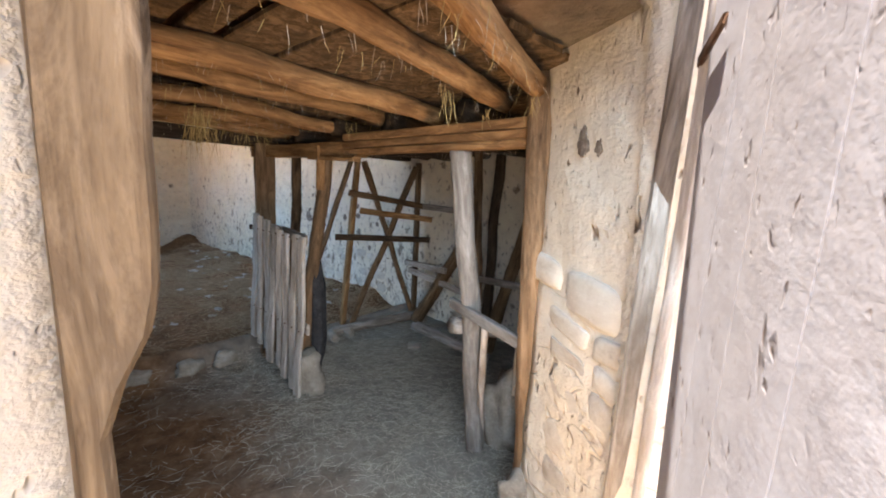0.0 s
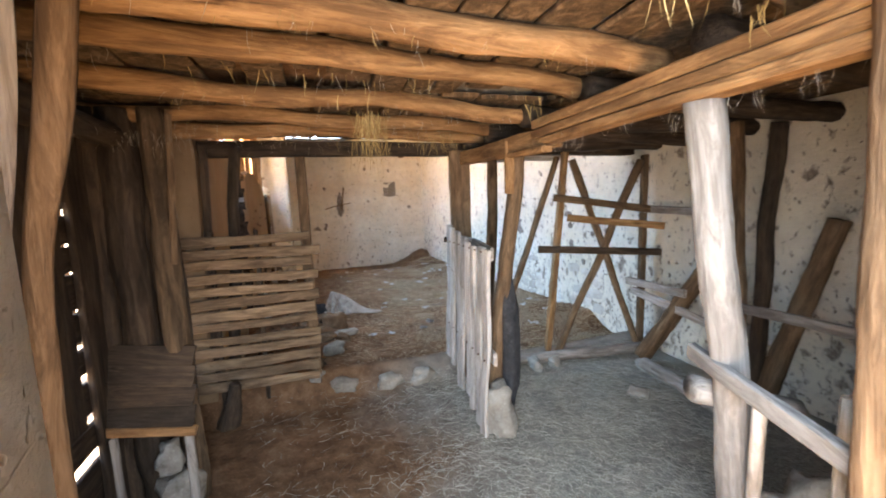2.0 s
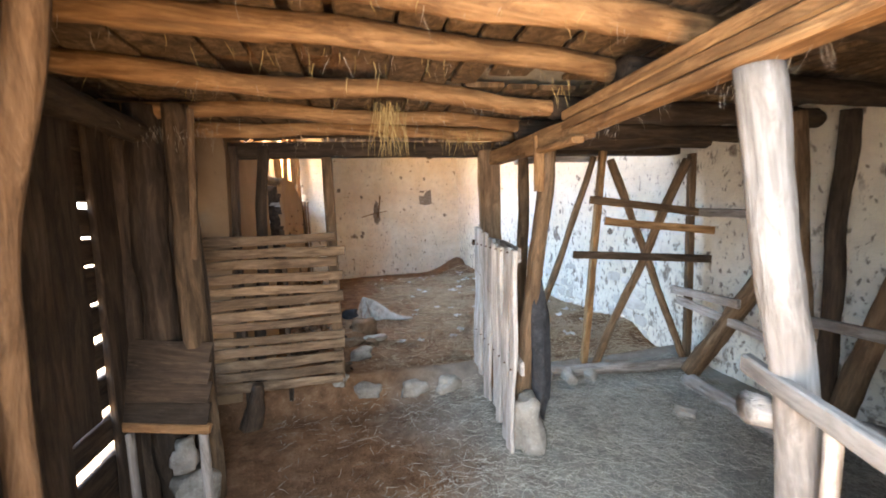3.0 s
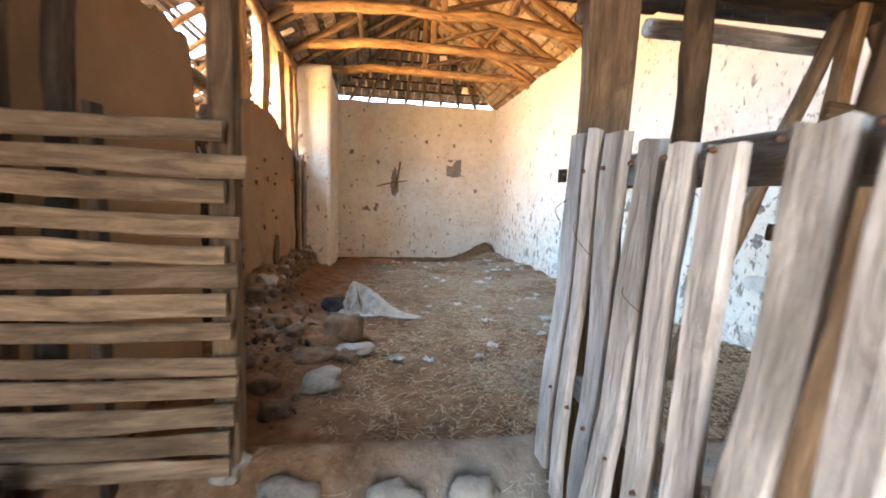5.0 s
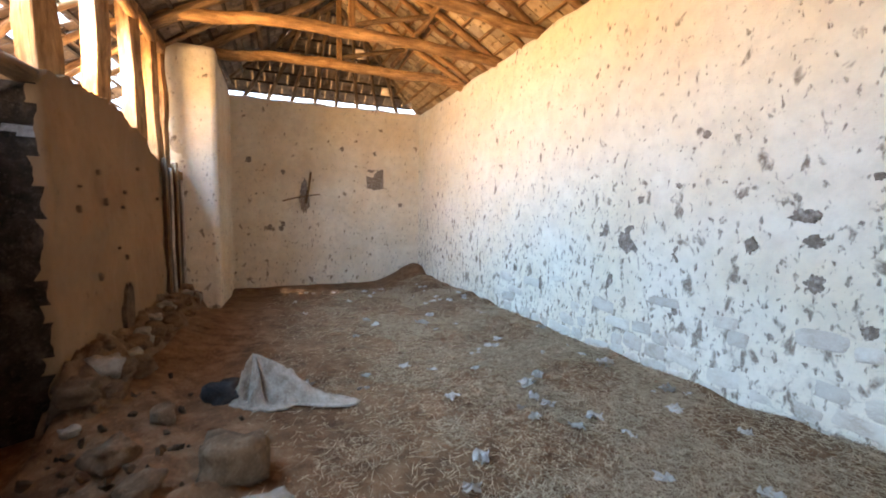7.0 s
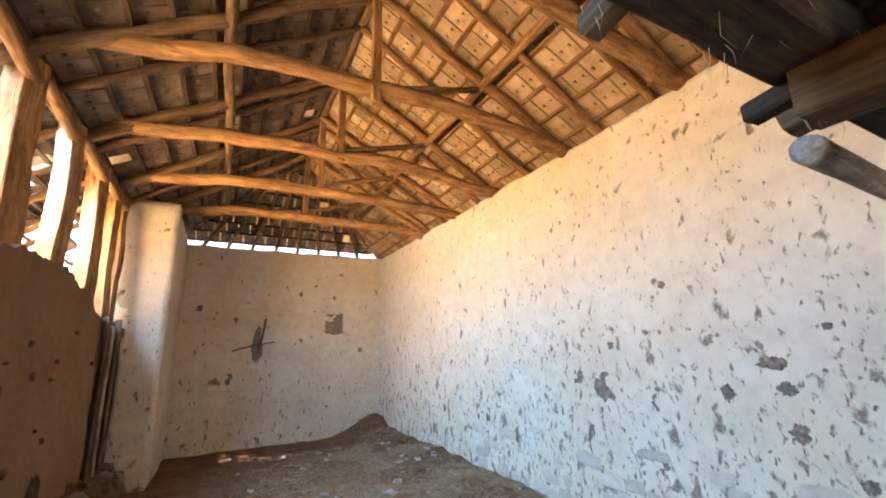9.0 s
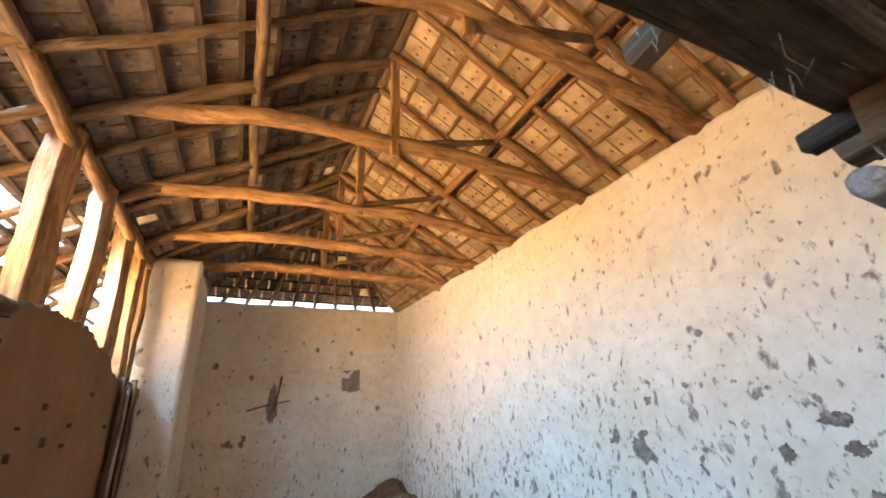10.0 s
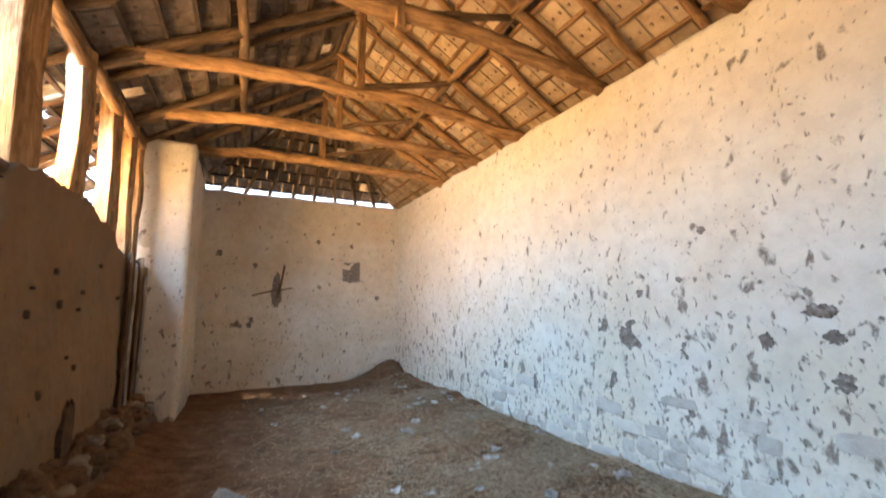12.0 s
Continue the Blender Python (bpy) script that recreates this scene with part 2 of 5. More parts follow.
M_SOOT = earthy("soot", (0.012, 0.009, 0.007), (0.045, 0.033, 0.025), (0.13, 0.10, 0.078), 7.0, 0.03)
M_CHAR = earthy("charred_mud", (0.035, 0.024, 0.016), (0.10, 0.066, 0.043), (0.20, 0.14, 0.09), 9.0, 0.01, vary=0.7)
M_ASH = earthy("pale_ash", (0.10, 0.10, 0.10), (0.30, 0.30, 0.31), (0.5, 0.5, 0.52), 14.0, 0.03)
# The last colour is floor dust, lightened to hold the doorway's light
M_DIRT = earthy("trodden_earth", (0.080, 0.040, 0.021), (0.200, 0.112, 0.060), (0.34, 0.215, 0.130), 7.0, 0.04, lit_dust=(0.44, 0.435, 0.39))
M_YARD = earthy("sunlit_yard_earth", (0.36, 0.27, 0.18), (0.48, 0.38, 0.26), (0.58, 0.48, 0.36), 2.0, 0.02)
M_STONE = earthy("field_stone", (0.16, 0.14, 0.115), (0.32, 0.29, 0.25), (0.48, 0.45, 0.40), 9.0, 0.012)
M_RUBBLE = earthy("mud_rubble", (0.075, 0.047, 0.029), (0.165, 0.108, 0.068), (0.28, 0.20, 0.135), 9.0, 0.02)
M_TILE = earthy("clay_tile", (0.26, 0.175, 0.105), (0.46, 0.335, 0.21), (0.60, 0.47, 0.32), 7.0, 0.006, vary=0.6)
# Darker copy of the clay tile: the backlit slope's shade is in its colour
M_TILE_SHADED = earthy("shaded_brown_tile", (0.10, 0.072, 0.052), (0.22, 0.165, 0.125), (0.34, 0.26, 0.20), 7.0, 0.006, vary=0.6)
M_PATCH = earthy("bare_mud_patch", (0.11, 0.086, 0.068), (0.24, 0.195, 0.16), (0.56, 0.51, 0.45), 26.0, 0.014)
M_CLOTH = earthy("dirty_cloth", (0.17, 0.13, 0.10), (0.37, 0.315, 0.265), (0.56, 0.50, 0.44), 12.0, 0.01)
M_BLACKCLOTH = earthy("dark_cloth", (0.02, 0.02, 0.022), (0.045, 0.045, 0.048), (0.09, 0.09, 0.095), 12.0, 0.004)
M_PAPER = earthy("soiled_paper", (0.5, 0.47, 0.44), (0.68, 0.65, 0.62), (0.8, 0.78, 0.76), 20.0, 0.002)
M_IRON = earthy("rusty_iron", (0.05, 0.03, 0.02), (0.12, 0.065, 0.04), (0.22, 0.12, 0.07), 30.0, 0.002, 0.6)


def straw_material(name, a, b):
    m = bpy.data.materials.new(name)
    nt, bs = nodes_of(m)
    geo = nt.nodes.new("ShaderNodeNewGeometry")
    nt.links.new(ramp(nt, geo.outputs["Random Per Island"], [(0.0, a), (1.0, b)]), bs.inputs["Base Color"])
    bs.inputs["Roughness"].default_value = 0.8
    return m


M_STRAW = straw_material("straw", (0.14, 0.125, 0.10), (0.72, 0.68, 0.58))
M_WISP = straw_material("yellow_straw", (0.22, 0.145, 0.05), (0.47, 0.34, 0.14))
M_CHAFF = straw_material("chaff", (0.20, 0.125, 0.07), (0.64, 0.49, 0.33))
M_WEB = straw_material("cobweb", (0.30, 0.25, 0.18), (0.50, 0.44, 0.36))


# ---- building blocks ----
def rnd(seed):
    return random.Random(seed)


def mesh_of(name, bm, *materials, smooth=False):
    me = bpy.data.meshes.new(name)
    bm.normal_update()
    bm.to_mesh(me)
    bm.free()
    for m in materials:
        me.materials.append(m)
    if smooth:
        me.shade_smooth()
    return me


def thing(name, at, label, category, group="", kind=""):
    ob = new(name)
    ob.location = at
    ob.empty_display_size = 0.1
    return tagged(ob, label, category, group, kind)


def part(name, bm, material, parent, label="", m=None, smooth=False):
    """One mesh object under a thing or a part; m is its pose in the world."""
    ob = new(name, mesh_of(name, bm, material, smooth=smooth))
    return hang(ob, parent, m, label)


def world_of(ob):
    return (world_of(ob.parent) @ ob.matrix_basis) if ob.parent else ob.matrix_basis.copy()


def hang(ob, parent, m=None, label=""):
    m = m or Matrix.Identity(4)
    ob.parent = parent
    ob.matrix_basis = world_of(parent).inverted() @ m
    return tagged(ob, label) if label else ob


def alone(name, bm, material, m, label="", category="", group="", kind="", smooth=False):
    ob = new(name, mesh_of(name, bm, material, smooth=smooth))
    ob.matrix_basis = m
    return tagged(ob, label, category, group, kind)


def along(a, b, twist=0.0):
    """A pose at a whose z points to b."""
    a, b = Vector(a), Vector(b)
    q = (b - a).to_track_quat("Z", "Y")
    return Matrix.Translation(a) @ q.to_matrix().to_4x4() @ pose(0, 0, 0, 0, 0, twist)


def sweep(section, length, rings, wob, swell, bend, seed, taper=1.0):
    """A rough-hewn bar along z: a section carried along with drift, swelling and a bow."""
    bm = bmesh.new()
    o1, o2 = Vector((seed * 3.7, 1.3, 0)), Vector((9.1, seed * 2.9, 4))
    loops = []
    for i in range(rings + 1):
        f = i / rings
        z = f * length
        k = 1 + (taper - 1) * f
        dx = bend[0] * math.sin(math.pi * f) + wob * noise.noise(o1 + Vector((0, 0, z * 1.7)))
        dy = bend[1] * math.sin(math.pi * f) + wob * noise.noise(o2 + Vector((0, 0, z * 1.7)))
        loop = []
        for j, (x, y) in enumerate(section):
            s = k * (1 + 0.35 * swell * noise.noise(Vector((math.atan2(y, x) * 2.2 + seed, seed, z * 0.7))) + swell * (noise.noise(Vector((x * 9 + seed, y * 9 - seed, z * 3.1))) + 0.45 * noise.noise(Vector((x * 30 + seed, y * 30, z * 11)))))
            cut = 0.012 * noise.noise(Vector((j * 5.1, seed, 3))) if i in (0, rings) else 0
            loop.append(bm.verts.new((x * s + dx, y * s + dy, z + cut)))
        loops.append(loop)
    n = len(section)
    for a, b in zip(loops, loops[1:]):
        for j in range(n):
            bm.faces.new((a[j], a[(j + 1) % n], b[(j + 1) % n], b[j]))
    bm.faces.new(loops[0][::-1])
    bm.faces.new(loops[-1])
    return bm


def round_section(r, n=11, flat=0.12, seed=0):
    g = rnd(seed)
    return [(r * (1 + g.uniform(-flat, flat)) * math.cos(2 * math.pi * i / n), r * (1 + g.uniform(-flat, flat)) * math.sin(2 * math.pi * i / n)) for i in range(n)]


def board_section(w, t, c=0.006):
    a, b = w / 2, t / 2
    c = min(c, t * 0.3)
    return [(-a + c, -b), (0, -b), (a - c, -b), (a, -b + c), (a, b - c), (a - c, b), (0, b), (-a + c, b), (-a, b - c), (-a, -b + c)]


def pole_bm(a, b, r, seed, bend=(0, 0), taper=0.85, wob=0.02, swell=0.22):
    length = (Vector(b) - Vector(a)).length
    return sweep(round_section(r, 14, 0.1, seed), length, max(6, int(length / 0.055)), wob, swell, bend, seed, taper)


def board_bm(a, b, w, t, seed, bend=(0, 0), wob=0.006, swell=0.10, taper=1.0):
    length = (Vector(b) - Vector(a)).length
    return sweep(board_section(w, t), length, max(4, int(length / 0.12)), wob, swell, bend, seed, taper)


def limb_bm(points, radii, seed, sides=12, swell=0.18, step=0.05):
    """A crooked timber led through points, with a radius at each."""
    bm = bmesh.new()
    pts = [Vector(p) for p in points]
    rings = []
    for (a, b), (ra, rb) in zip(zip(pts, pts[1:]), zip(radii, radii[1:])):
        n = max(2, int((b - a).length / step))
        rings += [(a.lerp(b, k / n), ra + (rb - ra) * k / n) for k in range(n)]
    rings.append((pts[-1], radii[-1]))
    centres = [p for p, r in rings]
    soft = [sum(centres[max(0, i - 2):i + 3], Vector()) / len(centres[max(0, i - 2):i + 3]) for i in range(len(centres))]
    q = (pts[-1] - pts[0]).to_track_quat("Z", "Y").to_matrix()
    loops = []
    for (p, r), c in zip(rings, soft):
        loop = []
        for j in range(sides):
            a = 2 * math.pi * j / sides
            k = r * (1 + swell * (noise.noise(Vector((math.cos(a) * 1.3 + seed, math.sin(a) * 1.3, c.length * 3))) + 0.4 * noise.noise(Vector((a * 3, seed, c.length * 14)))))
            loop.append(bm.verts.new(c + q @ Vector((math.cos(a) * k, math.sin(a) * k, 0))))
        loops.append(loop)
    for a, b in zip(loops, loops[1:]):
        for j in range(sides):
            bm.faces.new((a[j], a[(j + 1) % sides], b[(j + 1) % sides], b[j]))
    bm.faces.new(loops[0][::-1])
    bm.faces.new(loops[-1])
    return bm


def limb_part(name, points, radii, material, seed, parent, label="", **kw):
    """The mesh is built about its foot, grain along z."""
    foot = Vector(points[0])
    return part(name, limb_bm([Vector(p) - foot for p in points], radii, seed, **kw), material, parent, label, Matrix.Translation(foot), True)


def pole(name, a, b, r, material, seed, label, category="beam", group="", **kw):
    return alone(name, pole_bm(a, b, r, seed, **kw), material, along(a, b), label, category, group, smooth=True)


def board(name, a, b, w, t, material, seed, label, category="board", group="", twist=0.0, **kw):
    return alone(name, board_bm(a, b, w, t, seed, **kw), material, along(a, b, twist), label, category, group)


def pole_part(name, a, b, r, material, seed, parent, label="", **kw):
    return part(name, pole_bm(a, b, r, seed, **kw), material, parent, label, along(a, b), True)


def board_part(name, a, b, w, t, material, seed, parent, label="", twist=0.0, **kw):
    return part(name, board_bm(a, b, w, t, seed, **kw), material, parent, label, along(a, b, twist))


def wall_bm(length, top, thick, depth, step, soot=None, base=-0.3):
    """An uneven wall: u along x, face at y = 0 looking to -y, thickness to +y. top(u): height; depth(u, z): how far the face lies back."""
    bm = bmesh.new()
    nu = max(2, int(length / step))
    cols_f, cols_b = [], []
    peak = max(top(length * i / nu) for i in range(nu + 1))
    for i in range(nu + 1):
        u = length * i / nu
        h = top(u)
        nz = 2 + int((peak - base) / step)
        cf, cb = [], []
        for k in range(nz + 1):
            z = min(h, base + (peak - base) * k / nz) if k < nz else h
            cf.append(bm.verts.new((u, depth(u, z), z)))
            cb.append(bm.verts.new((u, thick + 0.02 * noise.noise(Vector((u, z, 7))), z)))
        cols_f.append(cf)
        cols_b.append(cb)
    for i in range(nu):
        f0, f1, b0, b1 = cols_f[i], cols_f[i + 1], cols_b[i], cols_b[i + 1]
        for k in range(len(f0) - 1):
            f = bm.faces.new((f0[k], f1[k], f1[k + 1], f0[k + 1]))
            if soot:
                f.material_index = soot(*f.calc_center_median().xz)
            bm.faces.new((b0[k], b0[k + 1], b1[k + 1], b1[k]))
        f = bm.faces.new((f0[-1], f1[-1], b1[-1], b0[-1]))
        if soot:
            f.material_index = soot(*f.calc_center_median().xz)
    for cf, cb, flip in ((cols_f[0], cols_b[0], False), (cols_f[-1], cols_b[-1], True)):
        for k in range(len(cf) - 1):
            q = (cf[k], cf[k + 1], cb[k + 1], cb[k])
            bm.faces.new(q[::-1] if flip else q)
    return bm


def rough_face(seed, amount=0.012):
    def depth(u, z):
        return amount * (1.4 * noise.noise(Vector((u * 0.9, z * 0.9, seed))) + 0.7 * noise.noise(Vector((u * 4, z * 4, seed + 5))) + 0.3 * noise.noise(Vector((u * 13, z * 13, seed))))
    return depth


def wall(name, a, b, top, thick, material, seed, step=0.06, depth=None, soot=None, extra=(), amount=0.012):
    """From a to b on the plan, its face to the right of the way from a to b."""
    a, b = Vector((*a, 0)), Vector((*b, 0))
    d = b - a
    if not callable(top):
        h = top
        top = lambda u: h + 0.02 * noise.noise(Vector((u * 2, seed, 0)))
    bm = wall_bm(d.length, top, thick, depth or rough_face(seed, amount), step, soot)
    ob = new(name, mesh_of(name, bm, material, *extra, smooth=True))
    ob.matrix_basis = Matrix.Translation(a) @ pose(0, 0, 0, 0, 0, math.degrees(math.atan2(d.y, d.x)))
    return tagged(ob, kind="structure")


def stone_bm(size, seed, n=3, jag=0.5):
    bm = bmesh.new()
    bmesh.ops.create_icosphere(bm, subdivisions=n, radius=1)
    for v in bm.verts:
        c = v.co.copy()
        e = Vector([math.copysign(abs(q) ** 0.75, q) for q in c])
        v.co = e * (1 + jag * noise.noise(c * 1.3 + Vector((seed * 3.1, 0, 0))) + 0.22 * noise.noise(c * 2.7 + Vector((0, seed, 0))))
        v.co = Vector((v.co.x * size[0] / 2, v.co.y * size[1] / 2, v.co.z * size[2] / 2))
    return bm


def stone(name, at, size, seed, label, category="stone", group="", turn=0.0, material=None):
    return alone(name, stone_bm(size, seed), material or M_STONE, Matrix.Translation(at) @ pose(0, 0, 0, 0, 0, turn), label, category, group, smooth=True)


def blob_patch_bm(w, h, seed, thick=0.006, square=0.0):
    """A thin uneven patch in the xz plane, proud to -y."""
    bm = bmesh.new()
    n = 84
    rim, inner = [], []
    for i in range(n):
        a = 2 * math.pi * i / n
        k = 1 + 0.42 * noise.noise(Vector((math.cos(a) * 1.6, math.sin(a) * 1.6, seed * 2.3))) + 0.3 * noise.noise(Vector((math.cos(a) * 4, math.sin(a) * 4, seed))) + 0.22 * noise.noise(Vector((math.cos(a) * 7, math.sin(a) * 7, seed))) + 0.12 * noise.noise(Vector((math.cos(a) * 23, math.sin(a) * 23, seed)))
        k = (1 - square) * k + square * (0.85 + 0.15 * k) / max(abs(math.cos(a)), abs(math.sin(a)))
        rim.append(bm.verts.new((w / 2 * k * math.cos(a), 0.02, h / 2 * k * math.sin(a))))
        inner.append(bm.verts.new((w / 2 * k * 0.9 * math.cos(a), -thick, h / 2 * k * 0.9 * math.sin(a))))
    for i in range(n):
        j = (i + 1) % n
        bm.faces.new((rim[i], rim[j], inner[j], inner[i]))
    bm.faces.new(inner)
    bmesh.ops.recalc_face_normals(bm, faces=bm.faces)
    return bm


# ---- ground ----
def smooth_step(e0, e1, v):
    t = max(0.0, min(1.0, (v - e0) / (e1 - e0)))
    return t * t * (3 - 2 * t)


def ground_z(x, y):
    """Height of the trodden earth."""
    z = 0.025 * noise.noise(Vector((x * 1.1, y * 1.1, 2))) + 0.014 * noise.noise(Vector((x * 4, y * 4, 9))) + 0.006 * noise.noise(Vector((x * 12, y * 12, 1)))
    z -= 0.19 * smooth_step(8.8, 12.2, y)
    if x > -0.6 and y > 0.8:
        z += 0.20 * math.exp(-((y - 4.12) / 0.16) ** 2) * (1 if x < 2.0 else 0.45)
    if 4.4 < y < 12.6 and x > 0:
        bank = 0.06 + 0.10 * smooth_step(7.0, 4.6, y) + 0.10 * smooth_step(9, 11, y) + 0.05 * noise.noise(Vector((1, y * 1.6, 3)))
        z += bank * smooth_step(2.75, 3.9, x) * smooth_step(4.4, 4.9, y) * (1 + 0.4 * noise.noise(Vector((x * 2.5, y * 2.5, 4))))
        z += 0.22 * math.exp(-(((x - 3.72) / 0.40) ** 2 + ((y - 12.15) / 0.55) ** 2)) * (1 + 0.3 * noise.noise(Vector((x * 5, y * 5, 4))))
        z += 0.16 * smooth_step(0.75, 0.05, x) * smooth_step(6.0, 6.6, y) * smooth_step(10, 9.4, y)
        z += 0.10 * math.exp(-(((x - 0.6) / 0.45) ** 2 + ((y - 5.7) / 0.6) ** 2)) * (1 + 0.8 * noise.noise(Vector((x * 6, y * 6, 4))))
    return z


def grid_bm(xs, ys, zf):
    bm = bmesh.new()
    rows = [[bm.verts.new((x, y, zf(x, y))) for x in xs] for y in ys]
    for r0, r1 in zip(rows, rows[1:]):
        for i in range(len(xs) - 1):
            bm.faces.new((r0[i], r0[i + 1], r1[i + 1], r1[i]))
    return bm


def span(a, b, step):
    n = max(1, round((b - a) / step))
    return [a + (b - a) * i / n for i in range(n + 1)]


alone("floor", grid_bm(span(-0.6, 4.2, 0.045), span(0.3, 12.7, 0.045), ground_z), M_DIRT, Matrix.Identity(4), "trodden dark brown earth floor strewn with straw", "floor", kind="structure", smooth=True)
far = (-900, -200, -60, -20, -8, -4, -2.5, -1.2, -0.4, 0.3, 1, 2, 3, 4, 5, 8, 20, 60, 200, 900)
alone("ground", grid_bm(far, [v + 4 for v in far], lambda x, y: -0.12 - (0.25 if -0.5 < x < 4.1 and 0.4 < y < 12.5 else 0) + 0.04 * noise.noise(Vector((x, y, 0)))), M_YARD, Matrix.Identity(4), "dry sunlit yard earth outside the barn", "ground", kind="structure", smooth=True)

# ---- walls ----
WALL_TOP = 3.30
wall("wall_east", (3.9, 0.2), (3.9, 12.6), lambda u: WALL_TOP + 0.03 * noise.noise(Vector((u * 2.5, 1, 0))), -0.45, M_LIME, 3, 0.05, depth=lambda u, z: -rough_face(3, 0.016)(u, z))
wall("wall_north", (0.0, 12.36), (3.95, 12.36), lambda u: 3.33 + 0.03 * noise.noise(Vector((u * 2.5, 2, 0))), 0.4, M_LIME2, 11, 0.06)
bm = wall_bm(2.35, lambda u: 3.33, 0.6, rough_face(21, 0.015), 0.08)
pier_w = new("wall_west_1", mesh_of("wall_west_1", bm, M_LIME2, smooth=True))
pier_w.matrix_basis = Matrix.Translation((0.38, 10.05, 0)) @ pose(0, 0, 0, 0, 0, 91.5)
tagged(pier_w, kind="structure")
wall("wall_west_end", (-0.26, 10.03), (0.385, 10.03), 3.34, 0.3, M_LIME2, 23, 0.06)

# low mud wall with a burnt-out hearth breach
HEARTH = (5.69, 6.69)


def low_top(u):
    y = 9.98 - u
    pts = ((4.0, 2.16), (5.58, 2.12), (5.72, 1.66), (6.1, 1.60), (6.45, 1.70), (6.62, 1.86), (6.74, 2.0), (6.9, 2.06), (7.8, 2.06), (8.1, 1.98), (8.5, 1.92), (8.7, 1.82), (9.1, 1.76), (10.1, 1.74))
    for (a, za), (b, zb) in zip(pts, pts[1:]):
        if a <= y <= b:
            z = za + (zb - za) * (y - a) / (b - a)
            return z + 0.05 * noise.noise(Vector((y * 6, 0, 1))) + 0.03 * noise.noise(Vector((y * 19, 0, 3)))
    return 1.7


def in_hearth(u, z):
    y = 9.98 - u
    mid, half = (HEARTH[0] + HEARTH[1]) / 2, (HEARTH[1] - HEARTH[0]) / 2
    ragged = 0.09 * noise.noise(Vector((y * 2.3 + 1.7, z * 1.9 + 0.4, 4))) + 0.05 * noise.noise(Vector((y * 6.3, z * 5.1, 9))) + 0.012 * noise.noise(Vector((y * 21, z * 23, 4)))
    return 1 - max(abs(y - mid) / half, abs(z - 0.78) / 1.18) + ragged


def low_depth(u, z):
    d = rough_face(31, 0.022)(u, z)
    k = in_hearth(u, z)
    return d + 0.26 * smooth_step(-0.05, 0.22, k) + 0.03 * noise.noise(Vector((u * 9, z * 9, 2))) * smooth_step(0.08, 0.25, k)


def low_soot(u, z):
    k = in_hearth(u, z)
    if k > 0.015:
        return 2 if u < 3.75 and 1.38 < z + 0.12 * noise.noise(Vector((u * 9, 0, z * 9))) < 1.72 and noise.noise(Vector((u * 11, 5, z * 14))) > 0.18 else 1
    return 0


pole("breach_lintel", (-0.10, 5.30, 1.95), (-0.08, 6.86, 1.985), 0.055, M_OLD, 40, "dark weathered log spanning the burnt breach in the mud wall", "beam", taper=1.0, swell=0.2)
low = wall("wall_west_2", (0.0, 9.98), (0.0, 4.02), low_top, -0.34, M_MUD, 31, 0.02, depth=lambda u, z: -low_depth(u, z), soot=low_soot, extra=(M_SOOT, M_ASH))

# doorway: splayed pier, its timbers, the head wall
wall("wall_south_1", (1.46, 0.58), (1.80, 1.12), 2.2, -0.4, M_PIER, 41, 0.04, depth=lambda u, z: -rough_face(41, 0.022)(u, z))
wall("wall_south_2", (1.82, 1.13), (3.95, 1.13), 2.2, -0.5, M_PIER, 43, 0.1, depth=lambda u, z: -rough_face(43, 0.02)(u, z))
wall("wall_south_3", (1.46, 0.55), (4.4, 0.55), 3.2, 0.1, M_PIER, 45, 0.15)
wall("wall_south_4", (-0.5, 0.80), (0.30, 0.80), 3.2, 0.72, M_PIER, 47, 0.1)
wall("wall_south_5", (-0.4, 0.62), (1.6, 0.62), 3.2, 0.12, M_PIER, 48, 0.12)
bpy.data.objects["wall_south_5"].matrix_basis = Matrix.Translation((-0.4, 0.66, 2.42)) @ Matrix.Diagonal((1, 1, 0.27, 1))

# ---- doorway timbers ----
LJ = thing("door_frame", (0.33, 0.8, 0), "bleached rough timber jamb boards beside the doorway", "door frame")


def jamb_bm():
    """A split board with a worn, wavy edge that grows narrow lower down."""
    bm = bmesh.new()
    cols = []
    for k in range(49):
        z = -0.1 + 2.3 * k / 48
        right = 0.318 + 0.052 * smooth_step(1.38, 1.52, z) + 0.006 * noise.noise(Vector((z * 3, 4, 0))) + 0.004 * noise.noise(Vector((z * 11, 2, 0)))
        cols.append([bm.verts.new(p) for p in ((0.287 + 0.004 * noise.noise(Vector((z * 4, 0, 1))), 0.755, z), (right - 0.012, 0.748, z), (right, 0.765, z), (right - 0.004, 0.80, z), (0.287, 0.80, z))])
    for a, b in zip(cols, cols[1:]):
        for i in range(5):
            j = (i + 1) % 5
            bm.faces.new((a[i], a[j], b[j], b[i]))
    bm.faces.new(cols[0][::-1])
    bm.faces.new(cols[-1])
    return bm


part("front_board", jamb_bm(), M_TAN, LJ, "tan board with a worn wavy edge")
board_part("side_board", (0.135, 0.772, -0.1), (0.145, 0.770, 2.2), 0.30, 0.03, M_TAN, 6, LJ, "cracked tan side board", swell=0.06)
board_part("side_board", (-0.335, 0.768, -0.1), (-0.325, 0.766, 2.2), 0.62, 0.03, M_TAN, 9, LJ, "cracked tan side board", swell=0.06)
bm = bmesh.new()
rows = []
for k in range(13):
    z = -0.1 + 2.15 * k / 12
    e = 0.006 * noise.noise(Vector((z * 2.1, 3, 0)))
    rows.append([bm.verts.new((x + e, y, z)) for x, y in ((0.232, 0.806), (0.285, 0.806), (0.23, 1.10), (0.18, 1.40), (0.135 + 2 * e, 1.668), (0.10, 1.664))])
